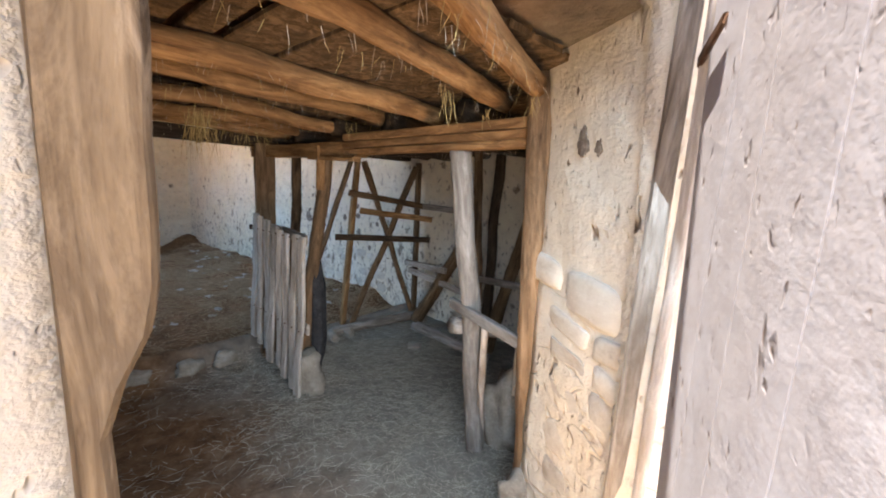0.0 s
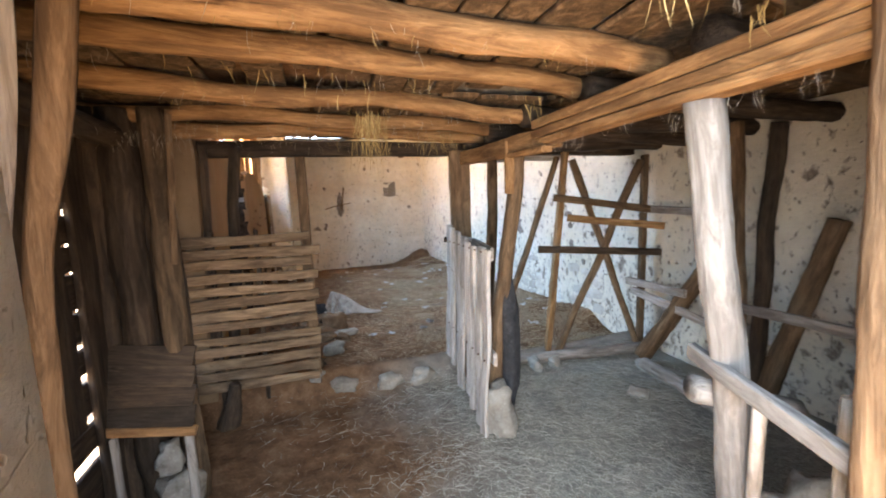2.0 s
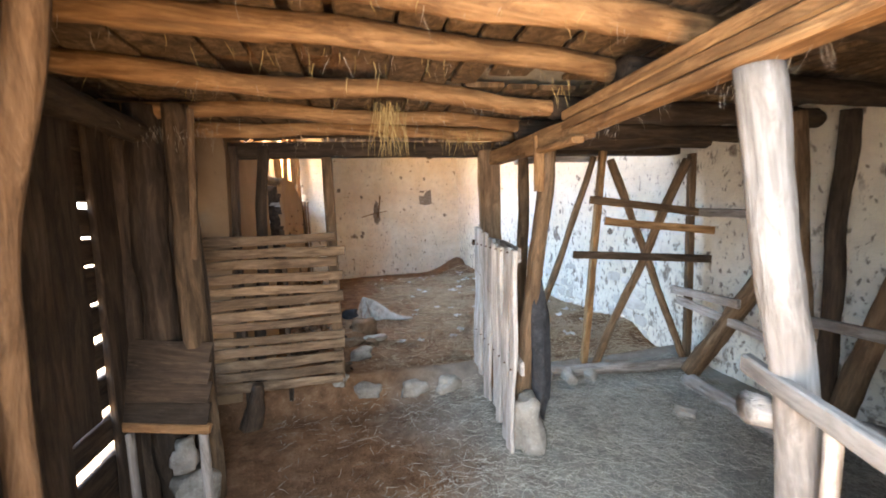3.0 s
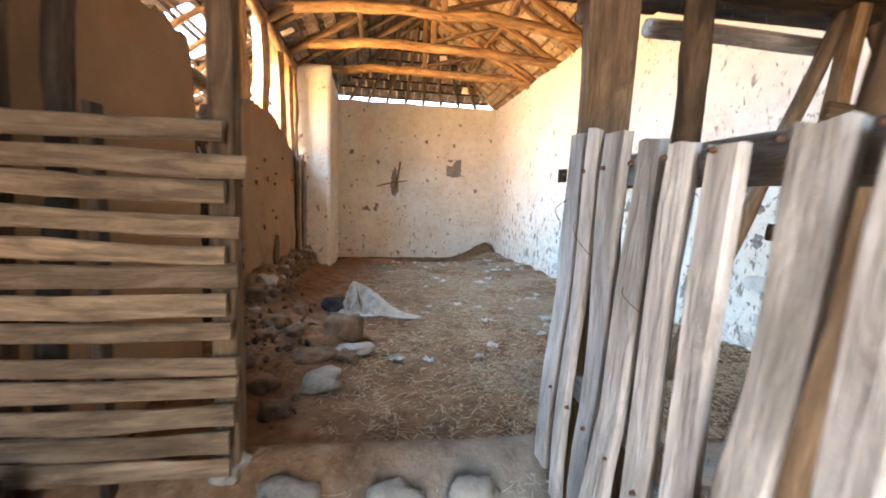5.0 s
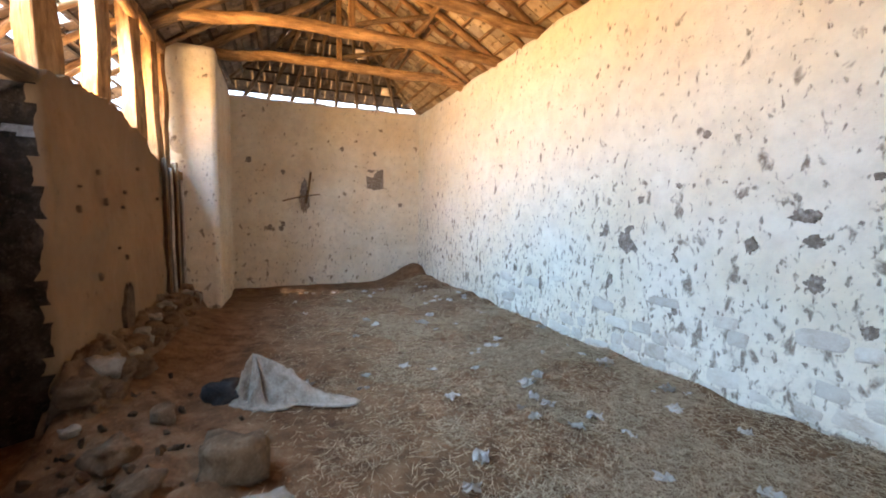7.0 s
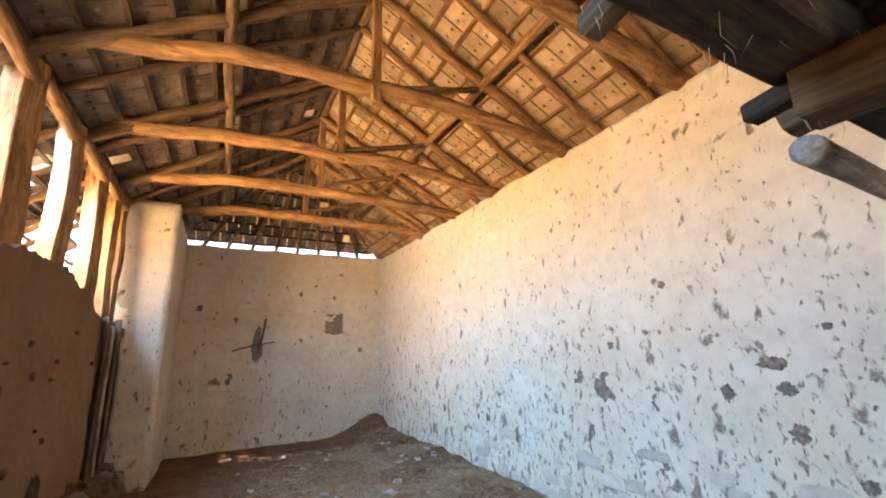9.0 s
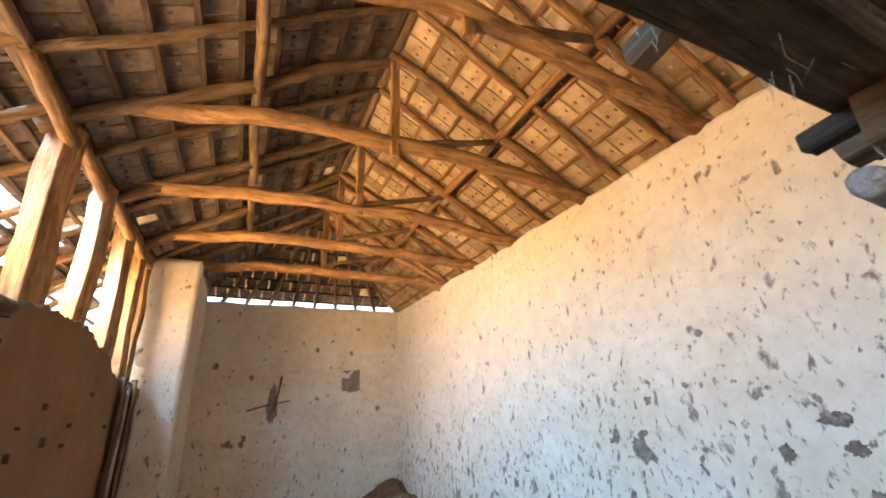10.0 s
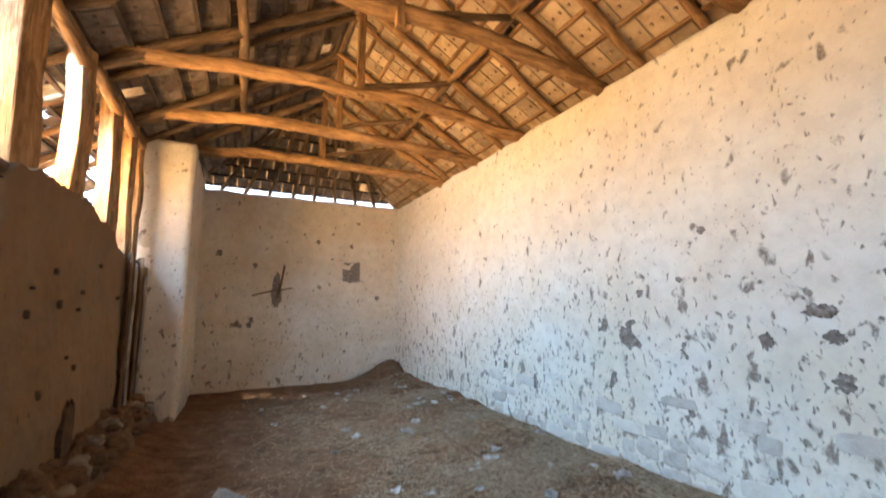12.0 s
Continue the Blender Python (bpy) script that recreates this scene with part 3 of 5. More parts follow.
for ra, rb in zip(rows, rows[1:]):
    for k in range(6):
        bm.faces.new((ra[k], ra[(k + 1) % 6], rb[(k + 1) % 6], rb[k]))
bm.faces.new(rows[0][::-1])
bm.faces.new(rows[-1])
part("reveal_board", bm, M_WHITE, LJ, "white reveal board")
limb_part("corner_post", [(0.215, 1.70, -0.1), (0.21, 1.70, 0.7), (0.205, 1.70, 1.05), (0.225, 1.69, 1.35), (0.235, 1.69, 1.50), (0.275, 1.70, 1.66), (0.31, 1.70, 1.85), (0.335, 1.70, 2.06)], [0.034, 0.030, 0.026, 0.024, 0.024, 0.028, 0.032, 0.032], M_OLD, 8, LJ, "crooked brown corner post")
# White limb against the brown post paints its side lit from the doorway
limb_part("post_face", [(0.165, 1.655, -0.1), (0.16, 1.655, 0.7), (0.155, 1.655, 1.05), (0.178, 1.645, 1.35), (0.185, 1.645, 1.50), (0.215, 1.655, 1.66), (0.235, 1.655, 1.85), (0.25, 1.655, 2.06)], [0.034, 0.032, 0.030, 0.029, 0.029, 0.033, 0.036, 0.036], M_WHITE, 5, LJ, "lit outer face of the corner post, white for doorway light", sides=8, swell=0.1)
RJ = thing("door_frame", (1.6, 0.7, 0), "pale split timbers framing the plastered doorway pier", "door frame")
board_part("outer_jamb", (1.582, 0.70, -0.1), (1.455, 0.555, 2.2), 0.155, 0.05, M_PALE, 12, RJ, "bleached outer jamb board", twist=58)
pole_part("stop", (1.515, 0.605, -0.1), (1.395, 0.485, 2.2), 0.017, M_WHITE, 13, RJ, "pale rounded door stop", taper=1.0, swell=0.06, wob=0.004)
pole_part("inner_jamb", (1.885, 1.13, -0.1), (1.80, 1.16, 2.1), 0.058, M_OLD, 14, RJ, "brown inner jamb post", taper=1.0)
DOOR = thing("door_1", (1.40, 0.48, 0), "weathered grey plank door standing open, paint flaking", "door", kind="structure")
LEAF = Vector((-0.943, -0.333, 0))
DOOR_TURN = math.degrees(math.atan2(LEAF.y, LEAF.x))
cuts_foot, cuts_head = (0.0, 0.10, 0.33, 0.56, 0.80, 0.92), (0.0, 0.33, 0.52, 0.74, 0.86, 0.92)
for i in range(5):
    bm = bmesh.new()
    cols = []
    for k in range(31):
        f = k / 30
        z = 0.05 + 2.06 * f
        a, b = (cuts_foot[q] + (cuts_head[q] - cuts_foot[q]) * f + 0.006 * noise.noise(Vector((z * 3, q * 7.3, 1))) * (0 < q < 5) for q in (i, i + 1))
        g = 0.0010
        cols.append([bm.verts.new(p) for p in ((a + g, -0.0165, z), (a + g + 0.001, -0.017, z), (b - g - 0.001, -0.017, z), (b - g, -0.0165, z), (b - g, 0.015, z), (a + g, 0.015, z))])
    for ca, cb in zip(cols, cols[1:]):
        for q in range(6):
            bm.faces.new((ca[q], ca[(q + 1) % 6], cb[(q + 1) % 6], cb[q]))
    bm.faces.new(cols[0][::-1])
    bm.faces.new(cols[-1])
    bmesh.ops.recalc_face_normals(bm, faces=bm.faces)
    part("plank", bm, M_DOOR, DOOR, "", pose(1.40, 0.48, 0, 0, 0, DOOR_TURN))
# Unseen sheet added behind the planks so no light shows through their gaps
bm = bmesh.new()
bmesh.ops.create_cube(bm, size=1, matrix=pose(0.46, 0.024, 1.08) @ Matrix.Diagonal((0.90, 0.012, 2.02, 1)))
part("backing", bm, M_DARK, DOOR, "dark sheet added behind the planks to stop light in the gaps", pose(1.40, 0.48, 0, 0, 0, DOOR_TURN))
HINGE = board_part("hinge", (1.415, 0.515, 1.945), Vector((1.395, 0.505, 1.965)) + LEAF * 0.20, 0.012, 0.032, M_IRON, 20, DOOR, "rusty iron strap hinge", taper=0.7)

# ---- stable ceiling ----
bm = bmesh.new()
gr = rnd(5)
x = -0.45
while x < 3.95:
    w = gr.uniform(0.13, 0.24)
    for y0, y1 in ((1.0, 2.75 + gr.uniform(-0.3, 0.3)), (2.8, 4.24 + gr.uniform(-0.06, 0.03))):
        b2 = sweep(board_section(w - gr.uniform(0.008, 0.034), 0.025), y1 - y0, 6, 0.004, 0.04, (0, 0), gr.random() * 90)
        b2.transform(along((x + w / 2, y0, 2.105 + gr.uniform(-0.006, 0.012)), (x + w / 2 + 0.05, y1, 2.105 + gr.uniform(-0.006, 0.012))))
        me = bpy.data.meshes.new("tmp")
        b2.to_mesh(me)
        b2.free()
        bm.from_mesh(me)
        bpy.data.meshes.remove(me)
    x += w
alone("ceiling", bm, M_CEIL, Matrix.Identity(4), "low ceiling of rough brown boards above round joists", "ceiling", kind="structure")
alone("loft_floor", grid_bm(span(-0.5, 3.95, 0.5), span(0.7, 4.25, 0.5), lambda x, y: 2.15), M_DIRT, Matrix.Identity(4), "packed earth and chaff over the ceiling boards", "loft floor", kind="structure")
JOISTS = "round joists under the low ceiling"
joist_ends = (((0.45, 0.70), (1.74, 1.15), 0.055), ((-0.3, 0.95), (2.05, 1.48), 0.05), ((-0.35, 1.63), (2.05, 1.96), 0.056), ((-0.35, 1.98), (2.05, 2.38), 0.052),
              ((-0.35, 2.42), (2.05, 2.93), 0.052), ((-0.35, 3.10), (2.08, 3.42), 0.05), ((-0.35, 3.55), (2.1, 3.75), 0.05))
for i, (a, b, r) in enumerate(joist_ends):
    pole("joist", (*a, 2.04), (*b, 2.03 + 0.01 * (i % 2)), r * 0.88, M_BEAM, 60 + i, "honey-brown round log joist under the boards, straw caught on it", "joist", JOISTS, bend=(0.03 - 0.06 * (i % 2), 0.02), taper=0.95, swell=0.3, wob=0.035)
for i, (y0, y1) in enumerate(((1.7, 1.9), (2.3, 2.45), (2.9, 2.95), (3.4, 3.42), (3.85, 3.8))):
    pole("joist", (1.98, y0, 2.02), (3.95, y1, 1.99), 0.065, M_DARK, 70 + i, "dark round joist over the side bay", "joist", JOISTS, taper=0.9)
MB = thing("main_beam", (1.95, 2, 1.8), "split honey-coloured beam carrying the joists", "beam")
board_part("front_length", (1.84, 1.06, 1.912), (1.995, 2.72, 1.94), 0.10, 0.045, M_BEAM, 81, MB, twist=0, swell=0.08, wob=0.004)
board_part("front_length", (1.838, 1.06, 1.868), (1.991, 2.72, 1.893), 0.10, 0.042, M_BEAM, 85, MB, twist=0, swell=0.08, wob=0.004)
board_part("front_length", (1.842, 1.06, 1.826), (1.995, 2.72, 1.846), 0.10, 0.036, M_BEAM, 86, MB, twist=0, swell=0.08, wob=0.004)
board_part("rear_length", (2.0, 2.60, 1.86), (2.02, 4.2, 1.90), 0.11, 0.10, M_BEAM, 82, MB, twist=0, swell=0.12)
board_part("cleat", (1.93, 2.55, 1.795), (1.98, 3.2, 1.82), 0.06, 0.03, M_BEAM, 83, MB)
board("lintel", (-0.35, 4.185, 2.01), (3.9, 4.165, 1.99), 0.125, 0.11, M_DARK, 84, "blackened squared lintel over the partition opening, hung with cobweb", "beam", swell=0.09, wob=0.012)
for i, (x, z, w, m) in enumerate(((1.55, 1.962, 0.045, M_OLD), (2.18, 1.945, 0.07, M_OLD), (2.32, 1.995, 0.07, M_DARK), (2.02, 1.92, 0.045, M_DARK))):
    board("peg", (x, 4.18, z + 0.012), (x + 0.006, 4.30, z), w, w, m, 90 + i, "short squared stub end jutting past the lintel", "peg", "stub ends at the lintel", swell=0.05)
pole("pole_end", (3.3, 4.40, 1.955), (2.35, 4.325, 1.925), 0.040, M_GREY, 95, "grey rounded pole lying against the lintel", "pole", taper=1.0, swell=0.07)
board("nailed_board", (2.27, 4.27, 2.045), (3.6, 4.25, 2.06), 0.03, 0.085, M_GREY, 96, "grey board nailed along the lintel's top", "board", swell=0.12)

# ---- stable posts and rails ----
pole("post", (2.21, 1.70, -0.08), (1.905, 1.67, 1.83), 0.053, M_POST, 101, "bleached peeled post under the main beam", "post", bend=(0.02, 0.015), taper=1.0, swell=0.14)
RAIL = thing("stall_rail", (1.95, 1.5, 0.8), "bleached rail and prop between post and pier", "rail")
board_part("rail", (2.06, 1.80, 0.965), (1.85, 1.14, 0.915), 0.035, 0.06, M_POST, 102, RAIL)
pole_part("prop", (2.28, 1.70, -0.05), (1.99, 1.50, 0.90), 0.022, M_GREY, 103, RAIL, "thin grey prop")
pole_part("crosspiece", (2.03, 1.76, 0.84), (2.42, 1.66, 0.74), 0.05, M_POST, 104, RAIL, "short log crosspiece")
board_part("stake", (2.08, 1.34, 0.55), (2.06, 1.32, 1.0), 0.05, 0.025, M_PALE, 105, RAIL, "pale stake")
pole("post", (1.86, 3.22, -0.05), (2.06, 3.11, 1.86), 0.052, M_OLD, 106, "brown leaning post beside the plank gate", "post", bend=(0.0, 0), taper=1.0)
board("nailed_board", (1.965, 3.05, 1.58), (1.96, 3.03, 1.90), 0.06, 0.025, M_BEAM, 107, "short board nailed to the leaning post", "board")
board("post", (1.96, 3.93, -0.02), (1.96, 3.93, 1.95), 0.17, 0.05, M_OLD, 108, "squared brown post of the partition", "post", swell=0.1)
pole("post", (2.12, 3.88, -0.05), (2.24, 3.86, 1.98), 0.048, M_OLD, 109, "crooked brown post of the partition", "post")
board("post", (0.715, 4.07, -0.02), (0.72, 4.07, 1.93), 0.095, 0.075, M_OLD, 110, "squared brown post at the slatted hurdle", "post", swell=0.1)
pole("post", (0.10, 4.12, 0.1), (0.27, 4.12, 2.02), 0.045, M_DARK, 111, "dark leaning brace above the hurdle", "post")
board("post", (-0.02, 4.12, 0.1), (0.06, 4.12, 2.02), 0.07, 0.05, M_DARK, 112, "dark rough post behind the hurdle", "post")

# slatted hurdle
HUR = thing("slatted_hurdle", (0.4, 4.05, 0.3), "brown hurdle of uneven horizontal slats", "hurdle")
gr = rnd(9)
for i in range(13):
    z = 0.24 + i * 0.091
    w = gr.uniform(0.056, 0.080)
    x0 = -0.2 + gr.uniform(-0.05, 0.03)
    board_part("slat", (x0, 3.985 + gr.uniform(-0.014, 0.010), z + gr.uniform(-0.012, 0.012)), (0.80 + gr.uniform(-0.06, 0.01), 3.98, z + gr.uniform(-0.014, 0.014)), 0.022, w, M_HURDLE, 120 + i, HUR, wob=0.012, swell=0.28)
for x in (0.05, 0.35):
    board_part("upright", (x, 4.015, 0.1), (x + 0.02, 4.015, 1.40), 0.06, 0.03, M_DARK, 140 + int(x * 10), HUR)

# plank gate standing open
GATE = thing("plank_gate", (1.78, 3.4, 0.1), "grey weathered plank gate standing open", "gate")
gr = rnd(12)
heads = (3.295, 3.41, 3.54, 3.652, 3.79)
for i in range(8):
    y = (2.93, 3.05, 3.17, *heads)[i]
    w = (0.07, 0.074, 0.066, 0.068, 0.078, 0.084, 0.050, 0.088)[i]
    f = (y - 2.93) / 0.86
    x = 1.735 + 0.07 * (y - 3.0)
    PLANK = board_part("plank", (x + gr.uniform(-0.006, 0.006), y + 0.075 + gr.uniform(-0.012, 0.012), 0.03 + 0.25 * f + gr.uniform(-0.02, 0.02)), (x + 0.015, y, (1.25, 1.26, 1.25, 1.265, 1.29, 1.325, 1.345, 1.36)[i]), w, 0.026, M_GATE, 150 + i, GATE, twist=90 - 7, wob=0.026, swell=0.26)
    for z in (0.56, 1.24):
        nb = bmesh.new()
        bmesh.ops.create_cone(nb, cap_ends=True, segments=8, radius1=0.006, radius2=0.004, depth=0.01)
        part("nail", nb, M_IRON, PLANK, "rusty nail head", pose(x - 0.014, y + 0.02, z, 0, -90, 0), True)
peg_bm = board_bm((0, 0, 0), (0, 0, 0.04), 0.022, 0.03, 71)
part("peg", peg_bm, M_SOOT, GATE, "black wooden peg", pose(1.795, 3.862, 1.22))
for k, (y0, z0, y1, z1) in enumerate(((3.74, 1.16, 3.80, 1.10), (3.58, 1.02, 3.70, 1.10), (3.36, 0.93, 3.44, 0.97))):
    part("wire", sweep(round_section(0.0009, 6, 0.0, k), math.hypot(y1 - y0, z1 - z0), 8, 0.0, 0.0, (0.02, 0.006), k), M_IRON, GATE, "bent rusty wire", along((1.755, y0, z0), (1.765, y1, z1)))
for z in (0.55, 1.22):
    board_part("rail", (1.79, 2.95, z), (1.86, 3.42, z + 0.015), 0.024, 0.085, M_GREY, 160 + int(z * 10), GATE, "grey back rail")
    board_part("rail", (1.862, 3.42, z + 0.015), (1.852, 3.88, z + 0.03), 0.024, 0.085, M_GREY, 163 + int(z * 10), GATE, "grey back rail")
stone("stone_block", (1.86, 3.05, 0.13), (0.19, 0.20, 0.42), 4, "squared grey stone block at the gate's foot", "stone", turn=10)
bm = stone_bm((0.13, 0.16, 0.95), 8, 3, 0.35)
alone("sack", bm, M_BLACKCLOTH, pose(1.985, 3.17, 0.60), "black limp sack hung on the leaning post", "sack", smooth=True)

# braced timber frame of the side bay
FR = thing("braced_frame", (3.1, 4.0, 0.2), "crossed brown timber bracing of the partition", "timber frame")


def py(x):
    return 4.1 - 0.27 * max(0.0, x - 2.6)


for name, (x0, z0), (x1, z1), r, off in (("dark_brace", (2.42, 0.45), (2.94, 1.9), 0.032, 0.0), ("cross_brace", (3.10, 1.88), (3.69, 0.1), 0.034, 0.03), ("cross_brace", (3.68, 1.84), (2.88, 0.0), 0.036, -0.03)):
    pole_part(name, (x0, py(x0) + off, z0), (x1, py(x1) + off, z1), r, M_OLD, int(x0 * 50), FR)
board_part("upright", (2.86, py(2.86) + 0.06, 0.0), (3.05, py(3.05) + 0.06, 1.95), 0.085, 0.05, M_BEAM, 171, FR, "honey-coloured upright")
board_part("upright", (3.75, py(3.75) + 0.06, 0.0), (3.78, py(3.78) + 0.06, 1.9), 0.07, 0.05, M_OLD, 172, FR)
for i, (x0, z0, x1, z1, m) in enumerate(((2.88, 1.54, 3.86, 1.38, M_OLD), (3.0, 1.35, 3.88, 1.23, M_BEAM), (2.74, 1.07, 3.86, 0.99, M_DARK))):
    board_part("rail", (x0, py(x0) - 0.05, z0), (x1, py(x1) - 0.05, z1), 0.03, 0.065, m, 175 + i, FR)
pole("sill_log", (2.3, 4.05, 0.06), (3.75, 3.78, 0.06), 0.055, M_GREY, 180, "grey log lying along the foot of the bracing", "log")
pole("fallen_log", (3.52, 3.56, 0.10), (3.62, 3.02, 1.0), 0.07, M_OLD, 181, "thick brown log leaning against the manger", "log", taper=0.9)
MAN = thing("manger_frame", (3.5, 2.8, 0.4), "broken manger of poles along the white wall", "manger")
for i, (a, b, r, m) in enumerate((((3.58, 2.73, -0.05), (3.58, 2.82, 2.0), 0.05, M_OLD), ((3.55, 2.63, 0.0), (3.60, 2.56, 1.95), 0.055, M_DARK), ((3.5, 2.55, 0.0), (3.62, 2.22, 1.35), 0.06, M_OLD), ((3.68, 1.8, 0.0), (3.66, 1.8, 2.0), 0.05, M_DARK))):
    pole_part("pole", a, b, r, m, 185 + i, MAN)
for i, (a, b) in enumerate((((3.5, 3.74, 0.75), (3.5, 3.12, 0.75)), ((3.52, 3.70, 0.67), (3.54, 2.75, 0.52)), ((3.5, 2.8, 0.74), (3.5, 1.8, 0.75)), ((3.76, 3.9, 1.40), (3.80, 3.0, 1.36)))):
    board_part("rail", a, b, 0.035, 0.065, M_GREY, 195 + i, MAN, "grey rail")
pole("log", (3.5, 3.55, 0.04), (3.3, 2.4, 0.04), 0.06, M_GREY, 198, "grey log edging the side bay floor", "log")
stone("boulder", (2.45, 1.62, 0.2), (0.34, 0.30, 0.55), 17, "pale rounded boulder behind the stall rail", "stone")
stone("threshold_stone", (1.83, 1.10, 0.14), (0.26, 0.22, 0.44), 18, "pale blue-grey stone at the pier's foot", "stone")

# ---- west side of the stable ----
WS = thing("wall_west_3", (-0.27, 2.7, 0), "dark gapped boarding with daylight slits", "wall", kind="structure")
gr = rnd(14)
z = -0.02
i = 0
while z < 2.15:
    w = gr.uniform(0.10, 0.17)
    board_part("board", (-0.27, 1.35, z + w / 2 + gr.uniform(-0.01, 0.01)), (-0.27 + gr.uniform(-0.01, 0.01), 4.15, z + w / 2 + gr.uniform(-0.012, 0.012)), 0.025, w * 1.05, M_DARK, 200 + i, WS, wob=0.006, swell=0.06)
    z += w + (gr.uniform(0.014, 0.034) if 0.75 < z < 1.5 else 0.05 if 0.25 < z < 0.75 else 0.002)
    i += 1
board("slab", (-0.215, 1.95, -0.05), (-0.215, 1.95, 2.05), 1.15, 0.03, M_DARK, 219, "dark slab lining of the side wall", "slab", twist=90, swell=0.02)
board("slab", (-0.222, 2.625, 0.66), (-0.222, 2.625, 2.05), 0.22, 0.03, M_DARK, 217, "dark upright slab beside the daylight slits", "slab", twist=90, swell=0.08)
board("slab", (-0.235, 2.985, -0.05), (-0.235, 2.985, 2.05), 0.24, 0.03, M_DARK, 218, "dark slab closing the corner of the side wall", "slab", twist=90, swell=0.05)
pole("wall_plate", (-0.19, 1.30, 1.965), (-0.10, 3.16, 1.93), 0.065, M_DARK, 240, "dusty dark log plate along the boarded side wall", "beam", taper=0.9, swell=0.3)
# Trunks and bench boards near black: the dim corner's shade is partly their colour
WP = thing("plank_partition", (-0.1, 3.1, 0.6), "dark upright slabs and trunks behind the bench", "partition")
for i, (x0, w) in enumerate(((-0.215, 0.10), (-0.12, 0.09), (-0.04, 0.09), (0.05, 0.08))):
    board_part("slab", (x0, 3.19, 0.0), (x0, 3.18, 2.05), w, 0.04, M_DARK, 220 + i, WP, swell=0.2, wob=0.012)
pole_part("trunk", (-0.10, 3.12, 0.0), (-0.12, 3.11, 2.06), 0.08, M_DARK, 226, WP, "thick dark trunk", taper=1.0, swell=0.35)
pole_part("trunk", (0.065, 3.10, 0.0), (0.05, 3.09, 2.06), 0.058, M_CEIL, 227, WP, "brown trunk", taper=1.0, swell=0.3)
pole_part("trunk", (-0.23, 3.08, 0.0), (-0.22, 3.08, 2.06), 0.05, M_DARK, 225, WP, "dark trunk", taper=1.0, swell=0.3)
board_part("strip", (0.10, 3.02, 1.30), (0.15, 3.0, 2.02), 0.035, 0.02, M_OLD, 228, WP)
BEN = thing("bench", (-0.08, 3.0, 0), "dark manger front of rough sloping boards with a honey-coloured edge", "manger")
for i, (y, z) in enumerate(((2.93, 0.575), (2.962, 0.665), (2.995, 0.755), (3.025, 0.845))):
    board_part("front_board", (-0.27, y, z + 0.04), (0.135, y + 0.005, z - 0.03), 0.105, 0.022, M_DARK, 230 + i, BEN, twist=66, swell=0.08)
board_part("front_edge", (-0.27, 2.905, 0.555), (0.14, 2.91, 0.475), 0.035, 0.045, M_BEAM, 234, BEN, "honey-coloured front edge")
for x in (-0.22, 0.10):
    pole_part("leg", (x, 2.94, -0.05), (x, 2.93, 0.50), 0.026, M_GREY, 236 + int(x * 10), BEN, "pale leg")
stone("stone", (0.0, 2.96, 0.34), (0.11, 0.12, 0.15), 21, "pale stone tucked under the bench", "stone")
stone("stone", (0.02, 3.02, 0.10), (0.20, 0.19, 0.27), 22, "pale dusty stone under the bench", "stone")
pole("stump", (0.08, 3.86, -0.05), (0.17, 3.80, 0.32), 0.075, M_DARK, 23, "dark broken stump by the hurdle", "stump", taper=0.55, swell=0.5, wob=0.05)

# ---- sill stones and floor stones ----
SG = "stones along the sill"
for i, (x, y, z, sx, sy, sz) in enumerate(((0.93, 3.97, 0.11, 0.21, 0.12, 0.11), (1.28, 3.92, 0.10, 0.20, 0.12, 0.11), (1.56, 3.90, 0.11, 0.22, 0.13, 0.12), (0.72, 4.05, 0.20, 0.12, 0.1, 0.09),
                                         (2.42, 3.92, 0.05, 0.14, 0.1, 0.10), (2.60, 3.88, 0.05, 0.17, 0.1, 0.11), (2.80, 3.86, 0.04, 0.1, 0.1, 0.09), (3.05, 3.1, 0.03, 0.14, 0.12, 0.08))):
    stone("sill_stone", (x, y, z), (sx, sy, sz), 30 + i, "rounded buff stone set in the earth sill", "stone", SG, turn=17 * i)

# ---- roof timbers ----
RIDGE_X, RIDGE_Z, EAVE_X, EAVE_Z = 2.0, 4.62, 4.05, 3.30
SE = (RIDGE_Z - EAVE_Z) / (EAVE_X - RIDGE_X)
SW = 0.60
HIP_Y0, HIP_Z0, HIP_Y1 = 12.72, 3.50, 10.8


def z_east(x):
    return RIDGE_Z - SE * (x - RIDGE_X)


def z_west(x):
    return RIDGE_Z - SW * (RIDGE_X - x)


def z_hip(y):
    return HIP_Z0 + (HIP_Y0 - y) * (RIDGE_Z - HIP_Z0) / (HIP_Y0 - HIP_Y1)


